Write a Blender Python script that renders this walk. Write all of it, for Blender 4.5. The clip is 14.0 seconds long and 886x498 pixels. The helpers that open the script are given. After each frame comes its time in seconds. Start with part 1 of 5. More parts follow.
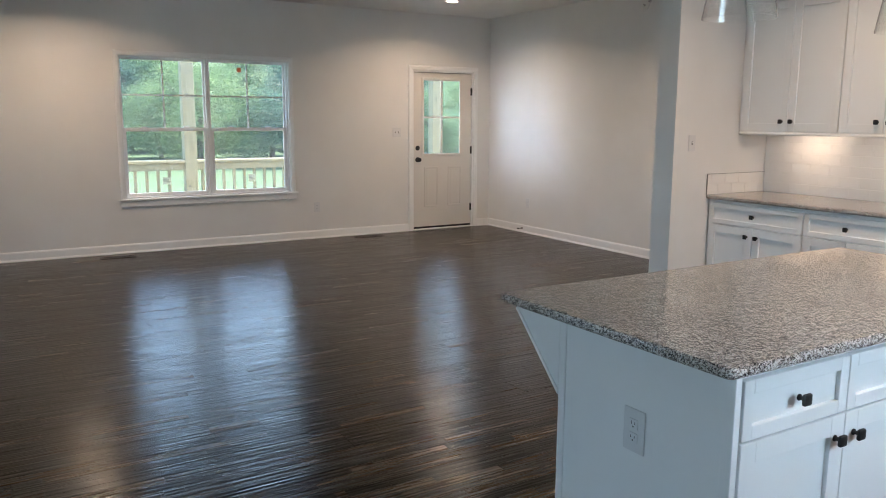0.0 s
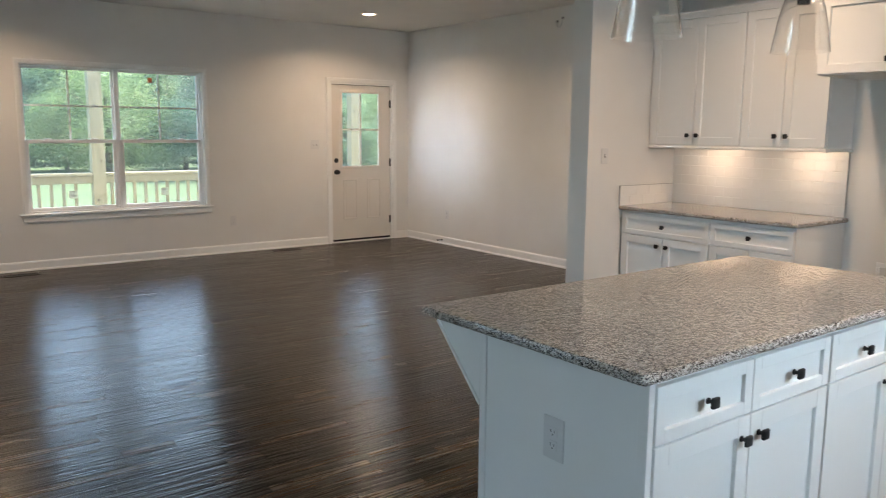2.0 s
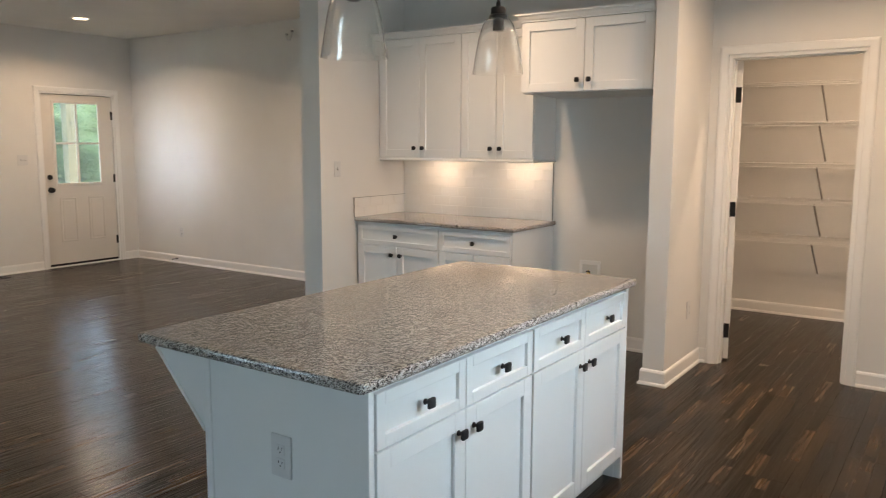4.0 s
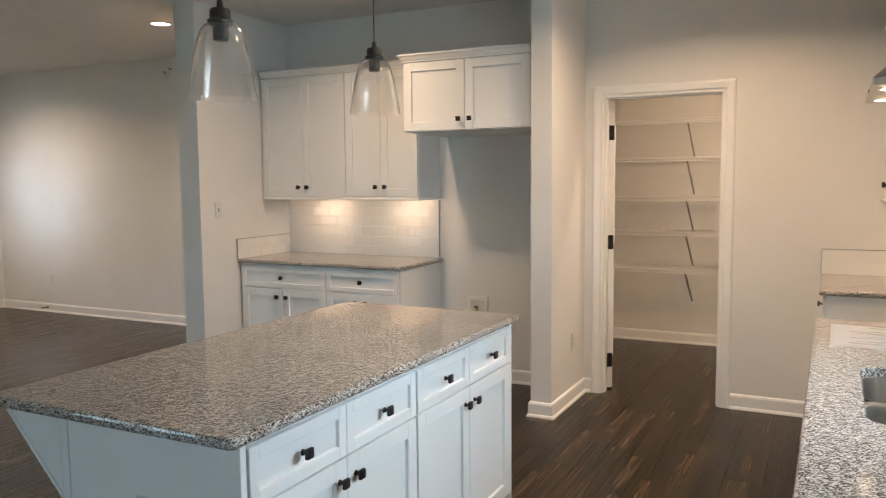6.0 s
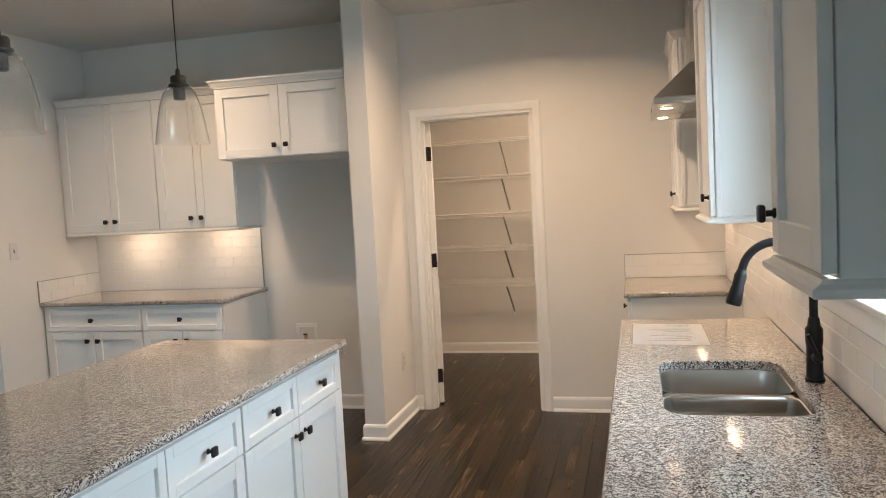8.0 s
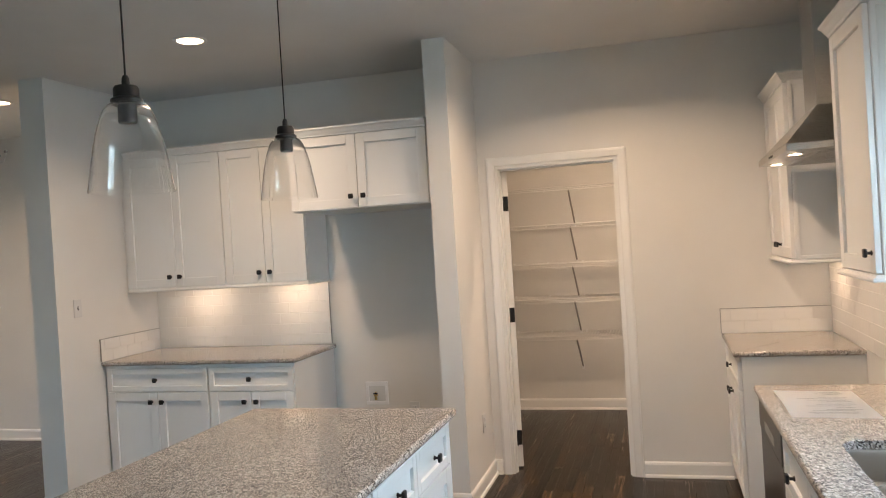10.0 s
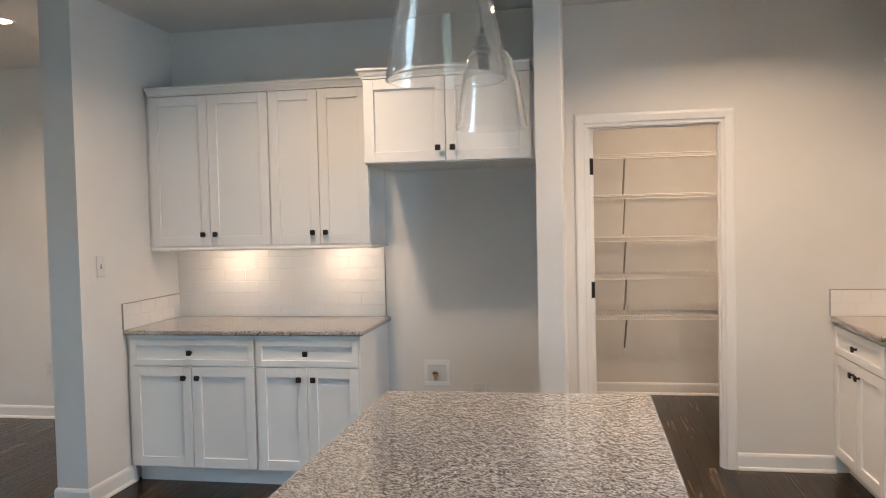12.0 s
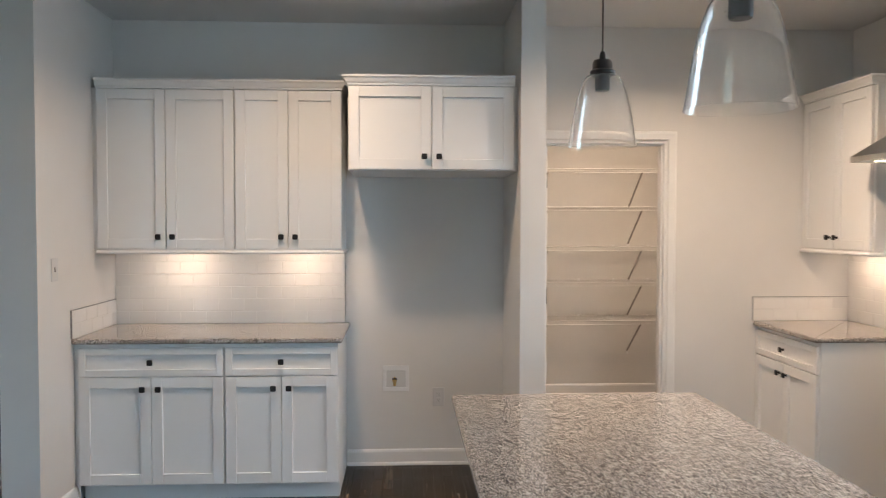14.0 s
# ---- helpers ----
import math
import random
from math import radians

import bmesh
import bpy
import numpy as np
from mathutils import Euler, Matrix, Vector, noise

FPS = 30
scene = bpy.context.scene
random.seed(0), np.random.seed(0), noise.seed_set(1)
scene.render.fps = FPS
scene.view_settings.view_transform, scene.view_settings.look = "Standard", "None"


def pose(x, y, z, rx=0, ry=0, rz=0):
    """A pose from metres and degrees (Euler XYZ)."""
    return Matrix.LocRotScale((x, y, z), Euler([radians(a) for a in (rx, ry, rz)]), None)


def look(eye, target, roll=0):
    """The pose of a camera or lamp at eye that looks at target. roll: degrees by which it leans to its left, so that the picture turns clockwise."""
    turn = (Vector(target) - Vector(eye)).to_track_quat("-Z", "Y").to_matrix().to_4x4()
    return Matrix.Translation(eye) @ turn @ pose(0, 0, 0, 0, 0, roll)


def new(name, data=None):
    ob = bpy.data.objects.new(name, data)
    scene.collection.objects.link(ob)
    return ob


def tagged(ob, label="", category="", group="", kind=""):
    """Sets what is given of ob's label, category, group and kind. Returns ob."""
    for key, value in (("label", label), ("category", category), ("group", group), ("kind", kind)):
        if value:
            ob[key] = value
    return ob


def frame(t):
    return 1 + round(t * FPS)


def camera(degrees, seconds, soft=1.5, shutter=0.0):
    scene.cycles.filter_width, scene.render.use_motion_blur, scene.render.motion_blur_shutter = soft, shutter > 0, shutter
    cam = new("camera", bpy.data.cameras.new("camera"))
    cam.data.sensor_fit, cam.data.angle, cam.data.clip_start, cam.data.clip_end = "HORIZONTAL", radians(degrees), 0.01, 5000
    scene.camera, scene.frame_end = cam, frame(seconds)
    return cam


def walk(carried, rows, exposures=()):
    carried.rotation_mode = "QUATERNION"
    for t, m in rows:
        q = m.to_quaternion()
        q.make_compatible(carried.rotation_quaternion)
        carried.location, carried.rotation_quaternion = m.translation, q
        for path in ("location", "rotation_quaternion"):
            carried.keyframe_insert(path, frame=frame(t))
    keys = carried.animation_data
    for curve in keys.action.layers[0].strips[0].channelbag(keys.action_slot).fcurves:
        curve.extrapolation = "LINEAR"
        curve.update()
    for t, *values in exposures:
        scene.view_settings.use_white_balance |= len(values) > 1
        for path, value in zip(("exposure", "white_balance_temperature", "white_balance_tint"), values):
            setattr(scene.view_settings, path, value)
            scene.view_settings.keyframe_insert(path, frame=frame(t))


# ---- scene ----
cam = camera(59.5, 14.0, soft=1.0, shutter=0.35)
PATH = [
    (0, (0.354, 0.511, 1.461), (1.369, 2.202, 1.128), 0.3),
    (0.5, (0.34, 0.523, 1.461), (1.356, 2.215, 1.136), 0.5),
    (1, (0.346, 0.518, 1.464), (1.385, 2.198, 1.147), 0.7),
    (1.5, (0.345, 0.514, 1.461), (1.437, 2.161, 1.153), 0.6),
    (2, (0.351, 0.505, 1.468), (1.539, 2.086, 1.166), 0.5),
    (2.5, (0.372, 0.492, 1.472), (1.683, 1.972, 1.177), 0.6),
    (3, (0.394, 0.476, 1.474), (1.831, 1.837, 1.186), 0.3),
    (3.5, (0.395, 0.456, 1.473), (1.94, 1.695, 1.192), 0.2),
    (3.7, (0.393, 0.439, 1.481), (1.979, 1.624, 1.198), 0.3),
    (5.8, (0.442, 0.403, 1.493), (2.205, 1.329, 1.312), -0.5),
    (6, (0.446, 0.397, 1.498), (2.226, 1.292, 1.32), -0.5),
    (6.5, (0.452, 0.386, 1.502), (2.285, 1.17, 1.339), -0.8),
    (7, (0.457, 0.358, 1.505), (2.346, 0.995, 1.352), -1.1),
    (7.2, (0.461, 0.35, 1.503), (2.373, 0.918, 1.351), -1.3),
    (9.3, (0.422, 0.515, 1.517), (2.363, 0.977, 1.39), -3.7),
    (9.5, (0.443, 0.584, 1.495), (2.375, 1.091, 1.411), -3.8),
    (10, (0.601, 0.795, 1.573), (2.528, 1.329, 1.557), -3.5),
    (10.5, (0.685, 0.961, 1.55), (2.628, 1.434, 1.572), -3.0),
    (11, (0.746, 1.252, 1.535), (2.704, 1.659, 1.525), -2.6),
    (11.5, (0.791, 1.512, 1.529), (2.748, 1.915, 1.446), -2.3),
    (12, (0.949, 1.828, 1.508), (2.915, 2.185, 1.432), -1.3),
    (12.5, (1.025, 2.056, 1.497), (2.999, 2.371, 1.429), -0.5),
    (13, (1.021, 2.369, 1.483), (3.012, 2.558, 1.432), 0.0),
    (13.5, (1.019, 2.572, 1.518), (3.018, 2.629, 1.46), 0.2),
    (14, (0.809, 2.7, 1.529), (2.805, 2.597, 1.463), 0.1),
]
walk(cam, [(t, look(eye, target, roll)) for t, eye, target, roll in PATH], exposures=(
    (0.0, 3.03, 6250, 10), (1.5, 3.02, 6580, 10), (3.0, 3.0, 6950, 10), (7.2, 2.98, 6950, 10), (9.5, 2.95, 6830, 10), (10.5, 2.97, 6580, 10),
    (12.0, 3.08, 6400, 10), (13.0, 3.1, 6250, 10), (14.0, 3.06, 6250, 10)))

# ---- world, sun and exposure ----
world = bpy.data.worlds.new("world")
scene.world = world
world.use_nodes = True
wn = world.node_tree
sky = wn.nodes.new("ShaderNodeTexSky")
sky.sky_type, sky.sun_disc = "NISHITA", False
sky.sun_elevation, sky.sun_rotation = radians(48), radians(90)
sky.air_density, sky.dust_density = 1.0, 2.0
wn.links.new(sky.outputs[0], wn.nodes["Background"].inputs[0])
wn.nodes["Background"].inputs[1].default_value = 0.15
sun = new("sun", bpy.data.lights.new("sun", "SUN"))
sun.data.energy, sun.data.angle, sun.data.color = 3.1, radians(14), (1.0, 0.95, 0.86)
sun.matrix_world = look((20, 0, 22.2), (0, 0, 0))

WARM = (1.0, 0.72, 0.50)
COOL = (0.62, 0.82, 1.0)
LAMP_LIVING, LAMP_KITCHEN, LAMP_PANTRY = 2.8, 2.6, 2.9


def area_lamp(name, loc, target, size, power, color, size_y=None, spread=180):
    d = bpy.data.lights.new(name, "AREA")
    d.energy, d.color, d.spread = power, color, radians(spread)
    d.shape = "RECTANGLE" if size_y else "DISK"
    d.size = size
    if size_y:
        d.size_y = size_y
    ob = new(name, d)
    ob.matrix_world = look(loc, target)
    return ob


# ---- plan ----
NORTH, SOUTH, WEST, EAST = 9.37, -0.19, -2.4, 6.40      # inner faces of the big room
KE = 5.69                                               # kitchen's east wall
CEIL = 2.77
TOP = 0.906
PLANK_W, PLANK_Y0 = 0.180, SOUTH - 0.05

# ---- materials ----


def mat(name, base, rough=0.5, metal=0.0):
    m = bpy.data.materials.new(name)
    m.use_nodes = True
    b = m.node_tree.nodes["Principled BSDF"]
    b.inputs["Base Color"].default_value = (*base, 1)
    b.inputs["Roughness"].default_value = rough
    b.inputs["Metallic"].default_value = metal
    return m, m.node_tree, b


def nd(nt, kind, **kw):
    n = nt.nodes.new(kind)
    for k, v in kw.items():
        if k in n.inputs:
            n.inputs[k].default_value = v
    return n


def coords(nt, scale=(1, 1, 1), world_space=True):
    g = nt.nodes.new("ShaderNodeNewGeometry") if world_space else nt.nodes.new("ShaderNodeTexCoord")
    mp = nt.nodes.new("ShaderNodeMapping")
    mp.inputs["Scale"].default_value = scale
    nt.links.new(g.outputs["Position" if world_space else "Object"], mp.inputs[0])
    return mp.outputs[0]


def noise_tex(nt, vec, scale, detail=3.0, rough=0.5):
    n = nd(nt, "ShaderNodeTexNoise", Scale=scale, Detail=detail, Roughness=rough)
    nt.links.new(vec, n.inputs["Vector"])
    return n.outputs["Fac"]


def ramp(nt, fac, stops):
    r = nt.nodes.new("ShaderNodeValToRGB")
    e = r.color_ramp.elements
    while len(e) < len(stops):
        e.new(0.5)
    for el, (p, c) in zip(e, stops):
        el.position = p
        el.color = (*c, 1) if len(c) == 3 else c
    nt.links.new(fac, r.inputs[0])
    return r.outputs[0]


def bump(nt, b, height, strength, dist=0.002, normal=None):
    n = nd(nt, "ShaderNodeBump", Strength=strength, Distance=dist)
    nt.links.new(height, n.inputs["Height"])
    if normal is not None:
        nt.links.new(normal, n.inputs["Normal"])
    nt.links.new(n.outputs[0], b.inputs["Normal"])
    return n.outputs[0]


def painted(name, base, rough, grain=260.0, depth=0.0004, mottle=0.05):
    """Paint: faint mottling over half a metre, roller texture."""
    m, nt, b = mat(name, base, rough)
    v = coords(nt)
    big = noise_tex(nt, v, 2.2, 3.0)
    lo = tuple(c * (1 - mottle) for c in base)
    nt.links.new(ramp(nt, big, [(0.3, lo), (0.7, base)]), b.inputs["Base Color"])
    bump(nt, b, noise_tex(nt, v, grain, 2.0), 0.25, depth)
    mr = nd(nt, "ShaderNodeMapRange")
    mr.inputs[3].default_value, mr.inputs[4].default_value = rough - 0.06, rough + 0.06
    nt.links.new(noise_tex(nt, v, 9.0, 2.0), mr.inputs[0])
    nt.links.new(mr.outputs[0], b.inputs["Roughness"])
    return m


WALL = painted("wall_paint", (0.74, 0.725, 0.70), 0.6)
CEILING = painted("ceiling_paint", (0.72, 0.72, 0.71), 0.85, 120.0, 0.001)
TRIM = painted("trim_paint", (0.80, 0.795, 0.78), 0.35, 90.0, 0.0002, 0.02)
CABINET = painted("cabinet_paint", (0.80, 0.80, 0.79), 0.38, 60.0, 0.0002, 0.02)
DOORPAINT = painted("door_paint", (0.69, 0.65, 0.60), 0.4, 80.0, 0.0003, 0.03)
PLASTIC = painted("white_plastic", (0.66, 0.655, 0.65), 0.3, 200.0, 0.0001, 0.02)
VINYL = painted("white_vinyl", (0.82, 0.82, 0.82), 0.35, 150.0, 0.0001, 0.02)


def make_black(name="black_metal", base=(0.010, 0.010, 0.011), rough=0.42):
    m, nt, b = mat(name, base, rough, 0.0)
    v = coords(nt)
    nt.links.new(ramp(nt, noise_tex(nt, v, 60.0, 3.0), [(0.3, base), (0.8, tuple(c * 1.8 for c in base))]), b.inputs["Base Color"])
    bump(nt, b, noise_tex(nt, v, 500.0, 2.0), 0.2, 0.0002)
    b.inputs["Specular IOR Level"].default_value = 0.3
    return m


BLACK = make_black()
BRONZE = make_black("dark_bronze", (0.022, 0.018, 0.016), 0.42)


def make_steel(name, base=(0.55, 0.54, 0.52), rough=0.28, scale=(4, 4, 260), relief=0.12):
    m, nt, b = mat(name, base, rough, 1.0)
    v = coords(nt, scale)
    n = noise_tex(nt, v, 6.0, 3.0)
    mr = nd(nt, "ShaderNodeMapRange")
    mr.inputs[3].default_value, mr.inputs[4].default_value = rough - 0.07, rough + 0.1
    nt.links.new(n, mr.inputs[0])
    nt.links.new(mr.outputs[0], b.inputs["Roughness"])
    bump(nt, b, n, relief, 0.0003)
    return m


STEEL = make_steel("brushed_steel")
SINKSTEEL = make_steel("sink_steel", (0.46, 0.44, 0.41), 0.3, (40, 2, 2), 0.01)
DARKSTEEL = make_steel("black_stainless", (0.10, 0.095, 0.09), 0.3, (4, 4, 200))
ALU = make_steel("tile_edge_metal", (0.38, 0.37, 0.36), 0.35)
BRASS = make_steel("brass", (0.55, 0.38, 0.16), 0.35)


def make_granite():
    m, nt, b = mat("granite", (0.5, 0.48, 0.46), 0.12)
    v = coords(nt)
    vor = nd(nt, "ShaderNodeTexVoronoi", Scale=345.0, Randomness=1.0)
    dist = nd(nt, "ShaderNodeMixRGB", Fac=0.005)
    wob = nd(nt, "ShaderNodeTexNoise", Scale=120.0, Detail=2.0)
    nt.links.new(v, wob.inputs["Vector"])
    nt.links.new(v, dist.inputs[1])
    nt.links.new(wob.outputs["Color"], dist.inputs[2])
    nt.links.new(dist.outputs[0], vor.inputs["Vector"])
    sep = nt.nodes.new("ShaderNodeSeparateColor")
    nt.links.new(vor.outputs["Color"], sep.inputs[0])
    cell = nt.nodes.new("ShaderNodeMath")
    cell.operation = "ADD"
    cluster = noise_tex(nt, v, 62.0, 4.0, 0.6)
    half = nt.nodes.new("ShaderNodeMath")
    half.operation, half.inputs[1].default_value = "MULTIPLY", 0.55
    nt.links.new(sep.outputs[0], half.inputs[0])
    c2 = nt.nodes.new("ShaderNodeMath")
    c2.operation, c2.inputs[1].default_value = "MULTIPLY", 0.65
    nt.links.new(cluster, c2.inputs[0])
    nt.links.new(half.outputs[0], cell.inputs[0])
    nt.links.new(c2.outputs[0], cell.inputs[1])
    col = ramp(nt, cell.outputs[0], [(0.345, (0.012, 0.012, 0.015)), (0.465, (0.05, 0.047, 0.047)), (0.525, (0.20, 0.17, 0.15)),
                                     (0.60, (0.45, 0.395, 0.36)), (0.72, (0.64, 0.595, 0.56)), (0.86, (0.74, 0.71, 0.68))])
    big = noise_tex(nt, v, 5.0, 3.0)
    mx = nt.nodes.new("ShaderNodeMixRGB")
    mx.blend_type = "MULTIPLY"
    mx.inputs[0].default_value = 1.0
    nt.links.new(col, mx.inputs[1])
    nt.links.new(ramp(nt, big, [(0.3, (0.86, 0.85, 0.84)), (0.7, (1, 0.99, 0.97))]), mx.inputs[2])
    nt.links.new(mx.outputs[0], b.inputs["Base Color"])
    mr = nd(nt, "ShaderNodeMapRange")
    b.inputs["IOR"].default_value = 1.6
    mr.inputs[3].default_value, mr.inputs[4].default_value = 0.06, 0.13
    nt.links.new(noise_tex(nt, v, 25.0, 4.0), mr.inputs[0])
    nt.links.new(mr.outputs[0], b.inputs["Roughness"])
    bump(nt, b, noise_tex(nt, v, 60.0, 2.0), 0.02, 0.0002)
    return m


GRANITE = make_granite()


def make_plank(name, per_island):
    m, nt, b = mat(name, (0.05, 0.04, 0.03), 0.33)
    g = nt.nodes.new("ShaderNodeNewGeometry")
    o = nt.nodes.new("ShaderNodeObjectInfo")
    rnd = g.outputs["Random Per Island"] if per_island else o.outputs["Random"]
    shift = nt.nodes.new("ShaderNodeVectorMath")
    shift.operation = "ADD"
    mul = nt.nodes.new("ShaderNodeMath")
    mul.operation, mul.inputs[1].default_value = "MULTIPLY", 37.0
    nt.links.new(rnd, mul.inputs[0])
    nt.links.new(g.outputs["Position"], shift.inputs[0])
    nt.links.new(mul.outputs[0], shift.inputs[1])

    def stretched(scale):
        mp = nt.nodes.new("ShaderNodeMapping")
        mp.inputs["Scale"].default_value = scale
        nt.links.new(shift.outputs[0], mp.inputs[0])
        return mp.outputs[0]
    grain = noise_tex(nt, stretched((1.1, 22, 1)), 3.0, 5.0, 0.62)
    patch = noise_tex(nt, stretched((1.6, 7, 1)), 1.8, 4.0, 0.6)
    strip = nt.nodes.new("ShaderNodeTexBrick")
    strip.offset, strip.offset_frequency = 0.37, 2
    for k, val in (("Scale", 1.0), ("Mortar Size", 0.0022), ("Mortar Smooth", 1.0), ("Bias", 0.0), ("Brick Width", 0.47), ("Row Height", PLANK_W / 3),
                   ("Color1", (0, 0, 0, 1)), ("Color2", (1, 1, 1, 1)), ("Mortar", (0.4, 0.4, 0.4, 1))):
        strip.inputs[k].default_value = val
    offs = nt.nodes.new("ShaderNodeVectorMath")
    offs.operation = "ADD"
    offs.inputs[1].default_value = (0, -PLANK_Y0, 0)
    slide = nt.nodes.new("ShaderNodeCombineXYZ")
    nt.links.new(mul.outputs[0], slide.inputs[0])
    slid = nt.nodes.new("ShaderNodeVectorMath")
    slid.operation = "ADD"
    nt.links.new(g.outputs["Position"], offs.inputs[0])
    nt.links.new(offs.outputs[0], slid.inputs[0])
    nt.links.new(slide.outputs[0], slid.inputs[1])
    nt.links.new(slid.outputs[0], strip.inputs["Vector"])
    col = ramp(nt, grain, [(0.28, (0.007, 0.0042, 0.0022)), (0.46, (0.014, 0.0088, 0.0047)), (0.58, (0.023, 0.0147, 0.008)), (0.74, (0.036, 0.0235, 0.0135))])
    tone = ramp(nt, strip.outputs["Color"], [(0.0, (0.35, 0.34, 0.33)), (0.4, (0.85, 0.84, 0.83)), (0.7, (1.7, 1.66, 1.6)), (1.0, (3.0, 2.88, 2.7))])
    mx = nt.nodes.new("ShaderNodeMixRGB")
    mx.blend_type, mx.inputs[0].default_value = "MULTIPLY", 1.0
    nt.links.new(col, mx.inputs[1])
    nt.links.new(tone, mx.inputs[2])
    mx2 = nt.nodes.new("ShaderNodeMixRGB")
    mx2.blend_type, mx2.inputs[0].default_value = "MULTIPLY", 1.0
    nt.links.new(mx.outputs[0], mx2.inputs[1])
    nt.links.new(ramp(nt, patch, [(0.32, (0.5, 0.49, 0.48)), (0.68, (1.6, 1.58, 1.55))]), mx2.inputs[2])
    nt.links.new(mx2.outputs[0], b.inputs["Base Color"])
    mr = nd(nt, "ShaderNodeMapRange")
    mr.inputs[3].default_value, mr.inputs[4].default_value = 0.16, 0.27
    b.inputs["Specular IOR Level"].default_value = 0.24
    nt.links.new(grain, mr.inputs[0])
    gloss = nd(nt, "ShaderNodeMapRange")
    gloss.inputs[3].default_value, gloss.inputs[4].default_value = -0.05, 0.06
    both = nt.nodes.new("ShaderNodeMath")
    both.operation = "ADD"
    nt.links.new(strip.outputs["Color"], gloss.inputs[0])
    nt.links.new(mr.outputs[0], both.inputs[0])
    nt.links.new(gloss.outputs[0], both.inputs[1])
    nt.links.new(both.outputs[0], b.inputs["Roughness"])
    slow = noise_tex(nt, stretched((0.9, 26, 1)), 2.2, 2.0)
    n0 = nd(nt, "ShaderNodeBump", Strength=0.8, Distance=0.002)
    n0.invert = True
    nt.links.new(strip.outputs["Fac"], n0.inputs["Height"])
    n1 = nd(nt, "ShaderNodeBump", Strength=0.9, Distance=0.0035)
    nt.links.new(slow, n1.inputs["Height"])
    nt.links.new(n0.outputs[0], n1.inputs["Normal"])
    bump(nt, b, grain, 0.08, 0.0006, n1.outputs[0])
    return m


PLANK = make_plank("dark_plank", False)
PLANKREST = make_plank("dark_plank_far", True)


def make_tile():
    m, nt, b = mat("glazed_tile", (0.78, 0.76, 0.73), 0.27)
    o = nt.nodes.new("ShaderNodeObjectInfo")
    nt.links.new(ramp(nt, o.outputs["Random"], [(0, (0.775, 0.755, 0.73)), (1, (0.79, 0.772, 0.748))]), b.inputs["Base Color"])
    bump(nt, b, noise_tex(nt, coords(nt), 26.0, 2.0), 0.02, 0.002)
    return m


TILE = make_tile()
GROUT = painted("grout", (0.77, 0.75, 0.72), 0.85, 400.0, 0.0006)


def make_glass(name, tint=(1, 1, 1), rough=0.0, seeded=False):
    m, nt, b = mat(name, tint, rough)
    b.inputs["Transmission Weight"].default_value = 1.0
    b.inputs["IOR"].default_value = 1.46
    if seeded:
        v = nd(nt, "ShaderNodeTexVoronoi", Scale=150.0)
        nt.links.new(coords(nt), v.inputs["Vector"])
        h = ramp(nt, v.outputs["Distance"], [(0.0, (1, 1, 1)), (0.16, (0, 0, 0))])
        bump(nt, b, h, 0.6, 0.0008)
    return m


def hazed(m, amount):
    """Mixes a faint pale veil into a glass, painting in haze and glare."""
    nt = m.node_tree
    out = nt.nodes["Material Output"]
    tr = nt.nodes.new("ShaderNodeBsdfTranslucent")
    tr.inputs["Color"].default_value = (0.9, 0.9, 0.9, 1)
    ms = nt.nodes.new("ShaderNodeMixShader")
    fac = nd(nt, "ShaderNodeMapRange")
    fac.inputs[3].default_value, fac.inputs[4].default_value = amount * 0.4, amount * 1.6
    nt.links.new(noise_tex(nt, coords(nt), 30.0, 4.0), fac.inputs[0])
    nt.links.new(fac.outputs[0], ms.inputs[0])
    nt.links.new(nt.nodes["Principled BSDF"].outputs[0], ms.inputs[1])
    nt.links.new(tr.outputs[0], ms.inputs[2])
    nt.links.new(ms.outputs[0], out.inputs[0])
    return m


# veil stands for glare in the panes and pale reflections in the shades
PANE = hazed(make_glass("window_glass", (0.94, 1.0, 0.98)), 0.018)
SHADEGLASS = hazed(make_glass("seeded_glass", (1, 1, 1), 0.0, True), 0.018)


def make_timber():
    m, nt, b = mat("treated_timber", (0.5, 0.43, 0.27), 0.75)
    v = coords(nt, (9, 9, 0.7))
    nt.links.new(ramp(nt, noise_tex(nt, v, 5.0, 5.0, 0.6), [(0.3, (0.20, 0.175, 0.10)), (0.6, (0.29, 0.26, 0.17)), (0.85, (0.33, 0.30, 0.21))]), b.inputs["Base Color"])
    bump(nt, b, noise_tex(nt, v, 12.0, 4.0), 0.4, 0.002)
    return m


TIMBER = make_timber()


def make_ground(name, stops, scale, rough=0.95):
    m, nt, b = mat(name, stops[0][1], rough)
    v = coords(nt)
    nt.links.new(ramp(nt, noise_tex(nt, v, scale, 6.0, 0.65), stops), b.inputs["Base Color"])
    bump(nt, b, noise_tex(nt, v, scale * 20, 3.0), 0.8, 0.05)
    return m


LAWN = make_ground("lawn", [(0.3, (0.028, 0.055, 0.018)), (0.55, (0.044, 0.076, 0.027)), (0.8, (0.058, 0.088, 0.034))], 0.35)
BARK = make_ground("bark", [(0.3, (0.05, 0.04, 0.03)), (0.7, (0.11, 0.09, 0.07))], 6.0)


